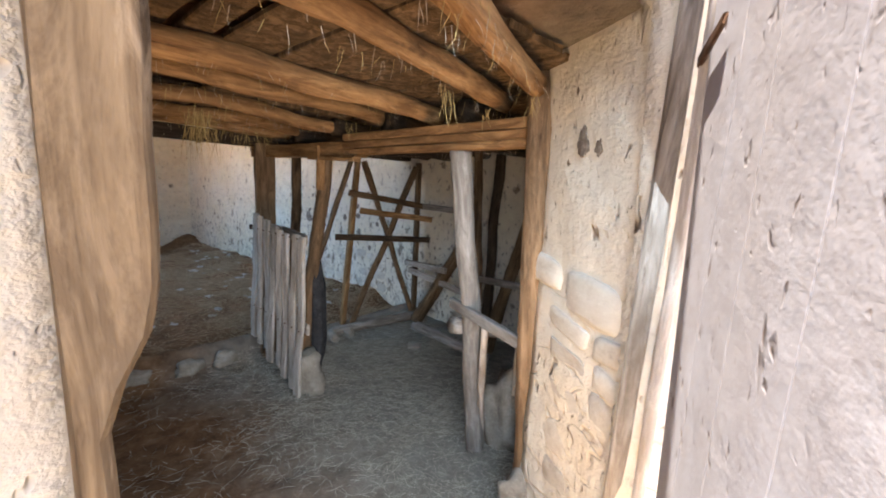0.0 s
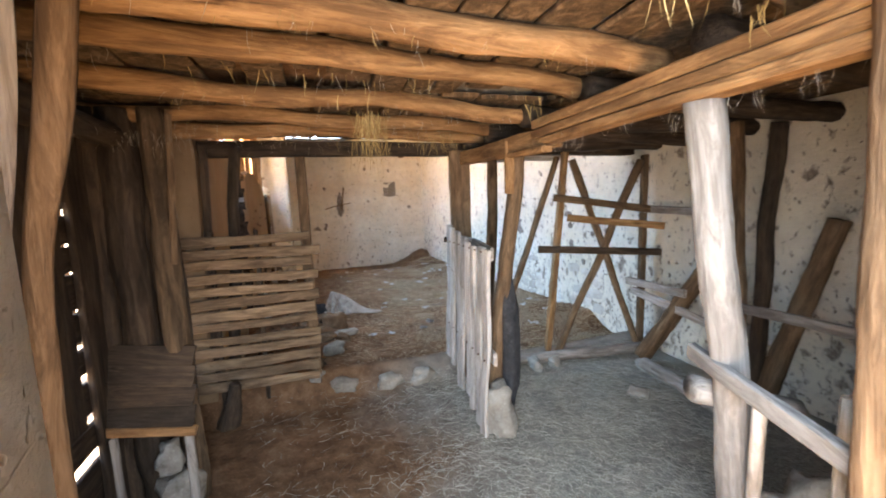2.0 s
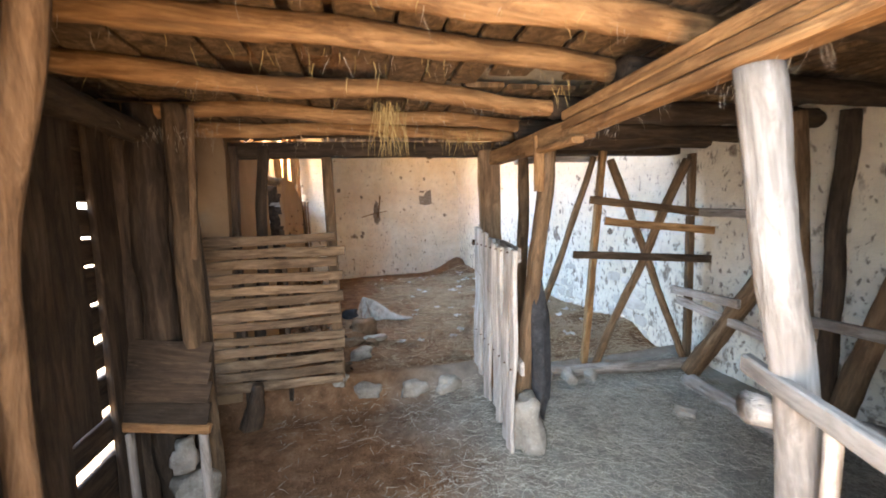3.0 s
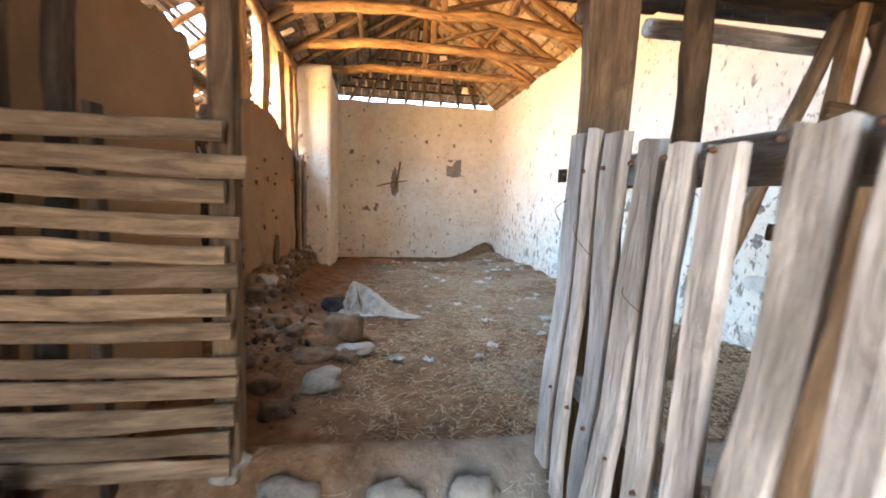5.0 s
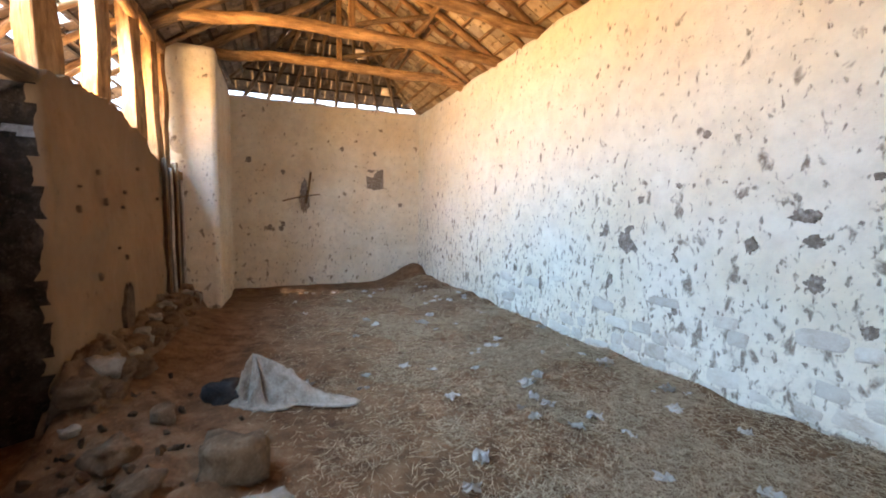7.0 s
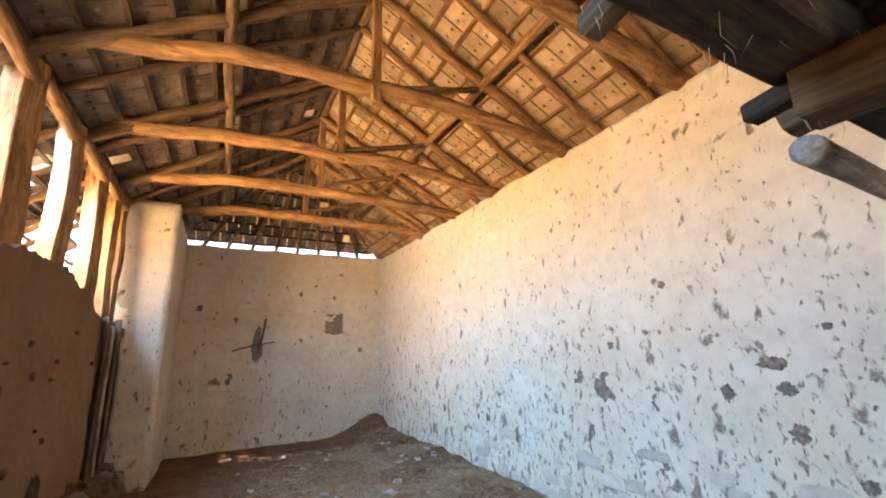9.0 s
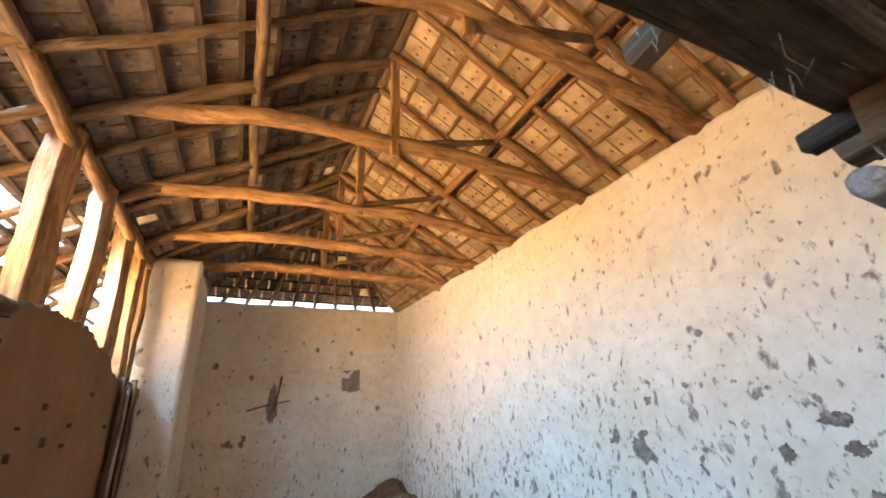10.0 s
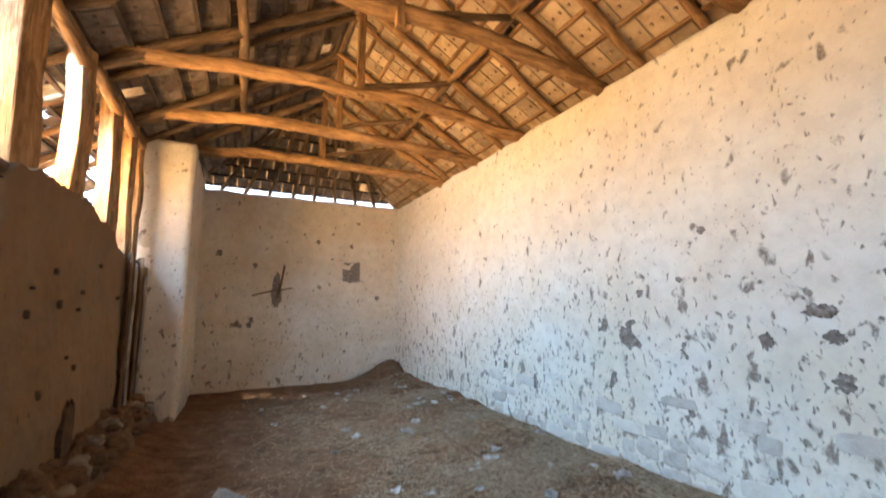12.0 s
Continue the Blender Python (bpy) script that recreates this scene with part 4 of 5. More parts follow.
TR = "king-post roof trusses"
truss_y = ((5.48, 5.60), (6.74, 6.98), (8.0, 8.15), (8.98, 9.38), (10.12, 10.6))
for i, (yr, yl) in enumerate(truss_y):
    ym = (yr + yl) / 2
    T = thing("roof_truss", (2, ym, 3.4), "honey-coloured pole truss with a bowed tie beam and king post", "roof truss", TR)
    pole_part("tie_beam", (3.98, yr, 3.33), (-0.25, yl, 3.42), 0.07, M_BEAM, 300 + i, T, bend=(0.0, (0.24, 0.2, 0.14, 0.1, 0.08)[i]), taper=0.95, swell=0.2, wob=0.05)
    board_part("king_post", (2.0, ym - 0.02, 3.42), (2.0, ym, RIDGE_Z - 0.1), 0.075, 0.06, M_BEAM, 310 + i, T)
    pole_part("east_rafter", (3.98, yr, z_east(3.98) - 0.06), (1.96, ym, RIDGE_Z - 0.09), 0.05, M_BEAM, 320 + i, T, wob=0.03)
    # West rafters take a darker timber than the east, to match the shaded slope
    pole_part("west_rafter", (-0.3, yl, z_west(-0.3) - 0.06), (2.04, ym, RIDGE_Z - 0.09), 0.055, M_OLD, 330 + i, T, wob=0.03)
    pole_part("strut", (2.02, ym, 3.55), (3.05, ym - 0.02, z_east(3.05) - 0.10), 0.035, M_OLD, 340 + i, T)
RF = "common rafters"
gr = rnd(21)
y = 4.7
while y < 10.4:
    if min(abs(y - a) for a, b in truss_y) > 0.2:
        pole("rafter", (4.0, y, z_east(4.0) - 0.055), (2.0, y + 0.05, RIDGE_Z - 0.07), 0.036, M_BEAM, int(y * 40), "honey-coloured pole rafter under the tiles", "rafter", RF, wob=0.03)
        # Browner wood than the eastern rafters puts this slope's shade into the colour
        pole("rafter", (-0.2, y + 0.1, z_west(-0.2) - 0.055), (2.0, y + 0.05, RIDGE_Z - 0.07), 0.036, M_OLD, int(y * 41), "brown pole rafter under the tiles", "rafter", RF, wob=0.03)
    y += 0.52
for i in range(8):
    f = (i + 0.5) / 8
    x = 0.15 + 3.75 * f
    pole("rafter", (x, 13.05, z_hip(13.05) - 0.05), (2.0 + (x - 2.0) * 0.35, HIP_Y1 + 0.15, z_hip(HIP_Y1 + 0.15) - 0.07 - 0.25 * abs(f - 0.5)), 0.036, M_OLD, 420 + i, "brown rafter of the hipped roof end", "rafter", RF)
for sx, x in ((1, 4.0), (-1, -0.1)):
    pole("hip_rafter", (x, HIP_Y0, HIP_Z0 - 0.08), (2.0, HIP_Y1, RIDGE_Z - 0.08), 0.05, M_OLD, 430 + sx, "brown hip rafter running to the ridge", "rafter")
pole("ridge_pole", (2.0, 4.2, RIDGE_Z - 0.03), (2.0, 10.8, RIDGE_Z - 0.03), 0.045, M_OLD, 433, "round brown ridge pole under the tiles", "ridge pole")
pole("purlin", (3.02, 4.3, z_east(3.02) - 0.12), (3.02, 11.2, z_east(3.02) - 0.12), 0.042, M_BEAM, 434, "honey-coloured purlin under the eastern rafters", "purlin", taper=1.0)
pole("purlin", (0.9, 4.3, z_west(0.9) - 0.12), (0.9, 11.2, z_west(0.9) - 0.12), 0.042, M_OLD, 435, "brown purlin under the western rafters", "purlin", taper=1.0)
board("wall_plate", (-0.2, 4.1, 3.30), (-0.2, 10.35, 3.30), 0.12, 0.12, M_OLD, 436, "brown wall plate carried by the row of posts", "wall plate", swell=0.05)
board("wall_plate", (4.05, 4.3, 3.30), (4.05, 12.6, 3.30), 0.14, 0.05, M_OLD, 437, "brown plate bedded on the wall top", "wall plate")
board("wall_plate", (0.3, 12.58, 3.29), (4.0, 12.58, 3.29), 0.14, 0.04, M_OLD, 438, "brown plate on the end wall", "wall plate")
PG = "row of posts on the low mud wall"
for i, (y, w) in enumerate(((7.05, 0.16), (7.92, 0.13), (8.78, 0.13), (9.42, 0.10), (9.8, 0.08))):
    ob = board("post", (-0.15, y, low_top(9.98 - y) - 0.12), (-0.19, y + 0.02, 3.26), w, 0.14, M_BEAM, 440 + i, "honey-coloured squared post on the low mud wall", "post", PG, swell=0.16, wob=0.02)
    pole("knee_brace", (-0.15, y + 0.02, 3.14), (-0.15, y - 0.72, 3.24), 0.05, M_BEAM, 450 + i, "short curved brace from post to plate", "brace", "braces of the post row")
for i, (y, h) in enumerate(((8.95, 1.80), (9.15, 1.72), (9.4, 1.80), (9.65, 1.62))):
    board("stake", (0.045, y, -0.02), (0.03, y + 0.02, h), 0.09, 0.03, M_GREY if i % 2 else M_OLD, 460 + i, "weathered board leaning on the mud wall", "board", "boards against the mud wall", twist=90, swell=0.15)

# lean-to skeleton
LG = "lean-to rafters"
for i in range(11):
    y = 4.6 + 0.56 * i
    pole("lean_to_rafter", (-2.5, y + 0.05, z_west(-2.5) - 0.05), (-0.15, y, z_west(-0.15) - 0.05), 0.042, M_BEAM, 470 + i, "pole rafter of the half-stripped lean-to", "rafter", LG, wob=0.04)
for i, x in enumerate((-2.3, -2.0, -1.7, -1.4, -1.1, -0.8, -0.5)):
    board("lath", (x, 4.3, z_west(x) + 0.0), (x + 0.03, 10.4, z_west(x) + 0.0), 0.045, 0.022, M_OLD, 485 + i, "thin lath across the lean-to rafters", "lath", "lean-to laths")
pole("lean_to_beam", (-2.3, 4.0, 1.90), (-2.3, 10.6, 1.90), 0.06, M_OLD, 495, "eaves beam of the lean-to", "beam")
for i, y in enumerate((4.4, 7.2, 10.2)):
    pole("lean_to_post", (-2.3, y, -0.15), (-2.3, y, 1.88), 0.06, M_OLD, 497 + i, "round post of the lean-to", "post", "lean-to posts")
for i, (a, b) in enumerate((((-1.6, 5.2, 2.0), (-0.35, 6.3, 2.75)), ((-1.9, 8.8, 1.9), (-0.4, 7.9, 2.9)), ((-1.5, 9.5, 2.2), (-0.3, 9.2, 3.0)))):
    pole("fallen_pole", a, b, 0.03, M_BEAM, 505 + i, "loose pole fallen across the lean-to", "pole")

# eroded ledge of mud and stones along the foot of the low wall
def ledge_z(x, y):
    h = 0.30 * smooth_step(6.5, 6.8, y) * (0.75 + 0.5 * noise.noise(Vector((y * 1.9, 3, 0)))) + 0.02
    wide = 0.26 + 0.10 * noise.noise(Vector((y * 2.3, 8, 0)))
    f = max(0.0, 1 - max(0.0, x) / wide)
    lump = 0.11 * abs(noise.noise(Vector((x * 8, y * 6, 2)))) + 0.05 * noise.noise(Vector((x * 19, y * 17, 5)))
    return ground_z(x, y) - 0.03 + (h * f ** 0.65 + lump * min(1, 2.2 * f)) * smooth_step(0.0, 0.12, f)


alone("mud_ledge", grid_bm(span(-0.06, 0.40, 0.02), span(6.5, 9.98, 0.025), ledge_z), M_RUBBLE, Matrix.Identity(4), "crumbling ledge of mud and stones below the mud wall", "ledge", kind="structure", smooth=True)

# ---- hearth debris, marks on the walls ----
RG = "rubble along the mud wall's foot"
gr = rnd(31)
for i in range(34):
    y = 6.45 + 3.3 * i / 33 + gr.uniform(-0.05, 0.05)
    s = gr.uniform(0.07, 0.19)
    x = 0.08 + gr.uniform(0.0, 0.16)
    stone("rubble", (x, y, max(ground_z(x, y), ledge_z(x, y)) + s * gr.uniform(-0.05, 0.25)), (s, s * gr.uniform(0.8, 1.3), s * gr.uniform(0.6, 0.9)), 50 + i, "brown clod of mud and stone fallen from the wall", "rubble", RG, turn=gr.uniform(0, 180), material=M_RUBBLE if i % 4 else M_STONE)
for i, (x, y, sx, sy, sz) in enumerate(((0.80, 5.40, 0.26, 0.15, 0.09), (0.42, 5.75, 0.16, 0.14, 0.1), (0.62, 5.75, 0.2, 0.14, 0.07), (0.35, 5.35, 0.2, 0.16, 0.12), (0.55, 5.05, 0.2, 0.16, 0.1), (0.70, 4.75, 0.15, 0.14, 0.1), (0.40, 6.15, 0.22, 0.16, 0.12), (0.52, 6.55, 0.16, 0.12, 0.1), (1.02, 5.45, 0.16, 0.12, 0.08))):
    stone("rubble", (x, y, ground_z(x, y) + sz * 0.3), (sx, sy, sz), 90 + i, "broken buff stone lying on the earth floor", "rubble", "stones on the barn floor", turn=40 * i, material=M_RUBBLE)
stone("sack", (0.95, 5.90, ground_z(0.95, 5.90) + 0.07), (0.30, 0.25, 0.24), 110, "dusty brown bundle lying on the floor", "bundle", material=M_RUBBLE)
stone("stone_block", (0.90, 5.04, ground_z(0.90, 5.04) + 0.04), (0.22, 0.16, 0.13), 113, "pale squared stone lying on the barn floor", "stone", turn=20)
stone("flat_slab", (1.08, 5.60, ground_z(1.08, 5.60) + 0.03), (0.28, 0.17, 0.07), 111, "flat grey slab beside the bundle", "stone", turn=25)


def tarp_bm():
    """A stiff sheet heaped to a peak, with sharp pleats running down from it and one long tail."""
    bm = bmesh.new()
    rings, sides = 26, 84
    loops = []
    for k in range(rings + 1):
        f = 0.03 + 0.97 * k / rings
        loop = []
        for j in range(sides):
            a = 2 * math.pi * j / sides
            tail = math.exp(-((math.atan2(math.sin(a + 0.25), math.cos(a + 0.25))) / 0.30) ** 2)
            reach = 0.26 + 0.09 * noise.noise(Vector((math.cos(a) * 1.8, math.sin(a) * 1.8, 3))) + 0.05 * noise.noise(Vector((math.cos(a) * 6, math.sin(a) * 6, 5))) + 0.40 * tail
            pleat = 1 - 2 * abs(((a * 1.12 + 0.35 * noise.noise(Vector((math.cos(a) * 2, math.sin(a) * 2, f * 1.5))) + 0.3 * f) % 1.0) - 0.5)
            slope = 0.31 * (1 - f) ** (1.9 - 0.7 * tail)
            fold = (0.17 * (pleat - 0.42) + 0.03 * noise.noise(Vector((math.cos(a) * 5 * f, math.sin(a) * 5 * f, 8)))) * math.sin(math.pi * min(1, f * 1.05)) * (1 - 0.5 * tail)
            crease = 0.014 * noise.noise(Vector((math.cos(a) * 13 * f, math.sin(a) * 13 * f, 2)))
            r = reach * (f + 0.10 * (pleat - 0.5) * math.sin(math.pi * f))
            loop.append(bm.verts.new((r * math.cos(a) - 0.10 * (1 - f), 0.75 * r * math.sin(a), max(0.012, slope + fold + crease) + 0.006)))
        loops.append(loop)
    for a, b in zip(loops, loops[1:]):
        for j in range(sides):
            bm.faces.new((a[j], a[(j + 1) % sides], b[(j + 1) % sides], b[j]))
    bm.faces.new(loops[0][::-1])
    foot = [bm.verts.new((v.co.x * 0.99, v.co.y * 0.99, 0.002)) for v in loops[-1]]
    for j in range(sides):
        k = (j + 1) % sides
        bm.faces.new((loops[-1][j], loops[-1][k], foot[k], foot[j]))
    bmesh.ops.recalc_face_normals(bm, faces=bm.faces)
    return bm


alone("crumpled_sheet", tarp_bm(), M_CLOTH, pose(1.08, 6.80, ground_z(1.08, 6.80), 0, 0, -18), "crumpled dirty pale sheet heaped on the earth floor", "sheet", smooth=True)
stone("cloth", (0.80, 6.84, ground_z(0.8, 6.84) + 0.05), (0.24, 0.2, 0.16), 120, "black crumpled cloth beside the pale sheet", "cloth", material=M_BLACKCLOTH)


def scrap_bm(s, seed):
    bm = bmesh.new()
    g = rnd(seed)
    n = 4
    rows = [[bm.verts.new(((i / n - 0.5) * s + g.uniform(-0.12, 0.12) * s, (j / n - 0.5) * s * 0.7 + g.uniform(-0.12, 0.12) * s, 0.25 * s + 0.5 * s * noise.noise(Vector((i * 0.7, j * 0.7, seed))))) for i in range(n + 1)] for j in range(n + 1)]
    for a, b in zip(rows, rows[1:]):
        for i in range(n):
            bm.faces.new((a[i], a[i + 1], b[i + 1], b[i]))
    bmesh.ops.solidify(bm, geom=bm.faces[:], thickness=0.002)
    return bm


SCR = [mesh_of("paper_scrap", scrap_bm(0.085, 3 + k), M_PAPER) for k in range(5)]
gr = rnd(44)
spots = [(3.43, 5.59), (3.01, 5.81), (2.8, 6.18), (2.88, 6.40), (3.05, 6.5), (3.1, 7.3), (2.72, 8.27), (3.16, 4.88), (2.9, 5.2), (3.6, 6.4), (3.55, 5.25), (2.3, 6.9)]
while len(spots) < 80:
    p = (gr.uniform(1.3, 3.8), gr.uniform(5.4, 11.4))
    if gr.random() < 0.25 + 0.75 * (p[0] - 1.3) / 2.5:
        spots.append(p)
for i, (x, y) in enumerate(spots):
    ob = new("paper_scrap", SCR[i % 5])
    s = gr.uniform(0.5, 1.25) if i >= 10 else gr.uniform(1.0, 1.5)
    ob.matrix_basis = pose(x, y, ground_z(x, y) + 0.002, gr.uniform(-12, 12), gr.uniform(-12, 12), gr.uniform(0, 360)) @ Matrix.Diagonal((s, s, s, 1))
    tagged(ob, "soiled white scrap of paper on the earth", "paper scrap", "paper scraps on the barn floor")

# charred crumbs before the breach
verts_c = bmesh.new()
gr = rnd(57)
for i in range(90):
    x, y = abs(gr.gauss(0.0, 0.42)) + 0.06, gr.gauss(5.75, 0.5)
    s = gr.uniform(0.02, 0.075)
    for v in bmesh.ops.create_icosphere(verts_c, subdivisions=1, radius=1, matrix=pose(x, y, ground_z(x, y) + s * 0.2, gr.uniform(0, 90), gr.uniform(0, 90), gr.uniform(0, 90)) @ Matrix.Diagonal((s * 0.6, s * 0.45, s * 0.3, 1)))["verts"]:
        v.co += Vector((gr.uniform(-1, 1), gr.uniform(-1, 1), gr.uniform(-1, 1))) * s * 0.14
alone("charred_crumbs", verts_c, M_CHAR, Matrix.Identity(4), "black and brown crumbs of burnt mud on the floor", "debris", kind="stuff")

# bare patches where the limewash has come off
east_patches = (6.49, 1.09, 0.28, 0.22, 6.80, 1.16, 0.12, 0.24, 7.22, 1.33, 0.17, 0.14, 6.04, 1.02, 0.09, 0.14, 5.58, 1.63, 0.13, 0.12, 5.25, 1.31, 0.15, 0.09, 5.59, 0.77, 0.17, 0.12, 5.39, 0.83, 0.22, 0.12,
                6.75, 0.72, 0.15, 0.22, 6.07, 0.61, 0.16, 0.16, 5.93, 0.89, 0.10, 0.22, 5.53, 1.13, 0.07, 0.12, 7.81, 1.08, 0.14, 0.08, 8.42, 1.15, 0.09, 0.14, 5.14, 2.20, 0.14, 0.05, 5.87, 1.86, 0.06, 0.06,
                5.65, 0.61, 0.11, 0.16, 5.17, 0.94, 0.11, 0.1, 5.20, 1.17, 0.10, 0.08, 6.26, 1.0, 0.06, 0.1)
for i in range(0, len(east_patches), 4):
    y, z, w, h = east_patches[i:i + 4]
    alone("bare_patch", blob_patch_bm(w, h, i * 1.7, 0.002), M_PATCH, pose(3.905, y, z, 0, 0, -90), "bare brown mud patch in the white limewash", "wall patch", "bare patches on the white wall")
gr = rnd(91)
taken = [(east_patches[i], east_patches[i + 1], max(east_patches[i + 2], east_patches[i + 3])) for i in range(0, len(east_patches), 4)]
for i in range(90):
    z = 0.45 + 1.25 * gr.random() ** 1.3
    y = gr.uniform(4.7, 11.6)
    s = gr.uniform(0.035, 0.10) * (1.25 - 0.35 * z)
    if any(math.hypot(y - a, z - b) < c * 0.85 + s * 1.6 for a, b, c in taken):
        continue
    taken.append((y, z, s * 1.6))
    alone("bare_patch", blob_patch_bm(s, s * gr.uniform(0.8, 1.9), 40 + i * 1.3, 0.002), M_PATCH, pose(3.905, y, z, 0, 0, -90), "small bare brown mud patch in the white limewash", "wall patch", "bare patches on the white wall")
alone("bare_patch", blob_patch_bm(0.38, 0.44, 5.3, 0.006, 0.8), M_PATCH, pose(2.96, 12.355, 1.93), "squarish bare mud patch on the end wall", "wall patch")
alone("bare_patch", blob_patch_bm(0.20, 0.55, 8.1, 0.006), M_PATCH, pose(1.57, 12.355, 1.52), "upright gouge in the end wall", "wall patch")
pole("stick", (1.18, 12.345, 1.45), (1.86, 12.335, 1.60), 0.014, M_OLD, 600, "thin stick wedged across the gouge in the end wall", "stick")
pole("stick", (1.60, 12.345, 1.42), (1.70, 12.335, 2.02), 0.022, M_OLD, 601, "thin upright stick wedged in the end wall", "stick")
for i, (x, z, s) in enumerate(((0.95, 0.95, 0.06), (1.15, 0.92, 0.06), (1.18, 1.02, 0.06), (1.2, 2.0, 0.05), (3.5, 1.42, 0.06), (2.3, 2.5, 0.05), (2.95, 2.45, 0.05), (0.6, 2.2, 0.07), (0.7, 1.6, 0.06))):
    alone("bare_patch", blob_patch_bm(s * 1.5, s * 2.0, 20 + i, 0.005), M_PATCH, pose(x, 12.355, z), "small dark pit in the end wall", "wall patch", "pits in the end wall")
# No recess here: a dark patch paints the shade inside a niche
alone("bare_patch", blob_patch_bm(0.20, 0.50, 31, 0.012, 0.5), M_CHAR, pose(0.030, 7.74, 0.42, 0, 0, 90), "flat dark patch for a shaded hollow low on the mud wall", "wall patch")
gr = rnd(63)
for i in range(14):
    y, z, s = gr.uniform(6.85, 9.0), gr.uniform(0.55, 1.7), gr.uniform(0.010, 0.026)
    alone("bare_patch", blob_patch_bm(s, s * gr.uniform(0.9, 2.2), 300 + i, 0.004), M_RUBBLE, pose(0.022, y, z, 0, 0, 90), "small dark pit in the mud wall", "wall patch", "pits in the mud wall")
for y, z, s in ((0.90, 1.80, 0.07), (0.82, 1.78, 0.04)):
    alone("bare_patch", blob_patch_bm(s, s * 1.3, y * 9, 0.004), M_PATCH, pose(1.46 + (y - 0.58) * 0.63 + 0.004, y, z, 0, 0, -122), "small hole in the plastered pier", "wall patch")


# ---- straw ----
def blades(count, place, length, seed, width=0.0022):
    """Loose straws as thin three-sided slivers."""
    g = rnd(seed)
    verts, faces = [], []
    for _ in range(count):
        p, d = place(g)
        d = d.normalized() * g.uniform(*length)
        s = d.cross(Vector((0.3, 0.2, 1))).normalized() * width
        k = d.cross(s).normalized() * width
        bend = Vector((g.uniform(-1, 1), g.uniform(-1, 1), g.uniform(-0.5, 0.8))) * d.length * 0.12
        n = len(verts)
        verts += [p + s, p - s, p + k * 1.5, p + d * 0.5 + bend + s, p + d * 0.5 + bend - s, p + d * 0.5 + bend + k * 1.5, p + d]
        faces += [(n, n + 1, n + 4, n + 3), (n + 1, n + 2, n + 5, n + 4), (n + 2, n, n + 3, n + 5), (n + 3, n + 4, n + 6), (n + 4, n + 5, n + 6), (n + 5, n + 3, n + 6)]
    me = bpy.data.meshes.new("straw")
    me.from_pydata([tuple(v) for v in verts], [], faces)
    return me


def lying(x0, x1, y0, y1, keep):
    def place(g):
        while True:
            x, y = g.uniform(x0, x1), g.uniform(y0, y1)
            if g.random() < keep(x, y):
                a = g.uniform(0, 2 * math.pi)
                return Vector((x, y, ground_z(x, y) + 0.004 + g.random() * 0.018)), Vector((math.cos(a), math.sin(a), g.uniform(-0.06, 0.16)))
    return place


def stuff(name, me, material, label, category):
    ob = new(name, me)
    me.materials.append(material)
    return tagged(ob, label, category, kind="stuff")


stuff("stable_straw", blades(46000, lying(0.3, 3.7, 1.0, 4.0, lambda x, y: max(0.03, min(1, 0.03 + 0.5 * (x - 1.1))) * (0.35 + 0.65 * (noise.noise(Vector((x * 1.7, y * 1.7, 3))) > -0.1))), (0.015, 0.12), 5, 0.0010), M_STRAW, "loose dusty straw trodden over the stable floor", "straw")
stuff("barn_straw", blades(60000, lying(0.9, 3.85, 4.3, 11.5, lambda x, y: max(0.04, min(1, 0.10 + 0.42 * (x - 1.2))) * (0.3 + 0.7 * (noise.noise(Vector((x * 1.5, y * 1.5, 7))) > 0)) * max(0.15, 1 - (y - 4) / 8)), (0.012, 0.09), 6, 0.0017), M_CHAFF, "short chaff and straw over the barn floor", "straw")


def hanging(cx, cy, cz, spread, drop=(0, 0)):
    def place(g):
        return Vector((cx + g.gauss(0, spread), cy + g.gauss(0, spread * 0.6), cz - g.random() * 0.06)), Vector((g.uniform(-0.3, 0.3), g.uniform(-0.3, 0.3), -1))
    return place


for i, (x, y, z, n, ln, sp) in enumerate(((1.07, 2.73, 2.0, 120, (0.03, 0.34), 0.028), (1.62, 3.36, 2.0, 40, (0.06, 0.2), 0.07), (0.95, 2.2, 2.0, 10, (0.03, 0.08), 0.06), (1.40, 1.30, 2.0, 14, (0.05, 0.14), 0.012), (1.70, 1.12, 2.0, 10, (0.04, 0.10), 0.015), (1.8, 1.42, 2.0, 10, (0.04, 0.11), 0.014), (1.72, 2.31, 2.0, 12, (0.04, 0.1), 0.03), (1.35, 3.33, 2.0, 20, (0.05, 0.16), 0.08))):
    me = blades(int(n * 0.6), hanging(x, y, z, sp * 1.2), ln, 60 + i, 0.0014)
    ob = new("hanging_straw", me)
    me.materials.append(M_WISP)
    tagged(ob, "wisp of yellow straw hanging from the joists", "hanging straw", "straw wisps under the ceiling", "stuff")
for i, (x, y, z, n, sp) in enumerate(((-0.02, 3.02, 1.95, 26, 0.05), (0.12, 3.0, 1.9, 14, 0.04), (0.45, 4.12, 1.95, 16, 0.08), (0.9, 3.5, 1.98, 16, 0.15), (1.2, 2.9, 1.98, 12, 0.12), (1.72, 4.2, 1.93, 7, 0.03), (2.05, 4.2, 1.92, 12, 0.03), (1.45, 4.2, 1.93, 4, 0.05), (1.93, 1.75, 1.83, 10, 0.03), (1.97, 2.4, 1.85, 10, 0.04))):
    me = blades(n, hanging(x, y, z, sp), (0.015, 0.06), 80 + i, 0.0006)
    ob = new("cobweb", me)
    me.materials.append(M_WEB)
    tagged(ob, "dusty cobweb threads hanging from dark timber", "cobweb", "cobwebs on the timbers", "stuff")

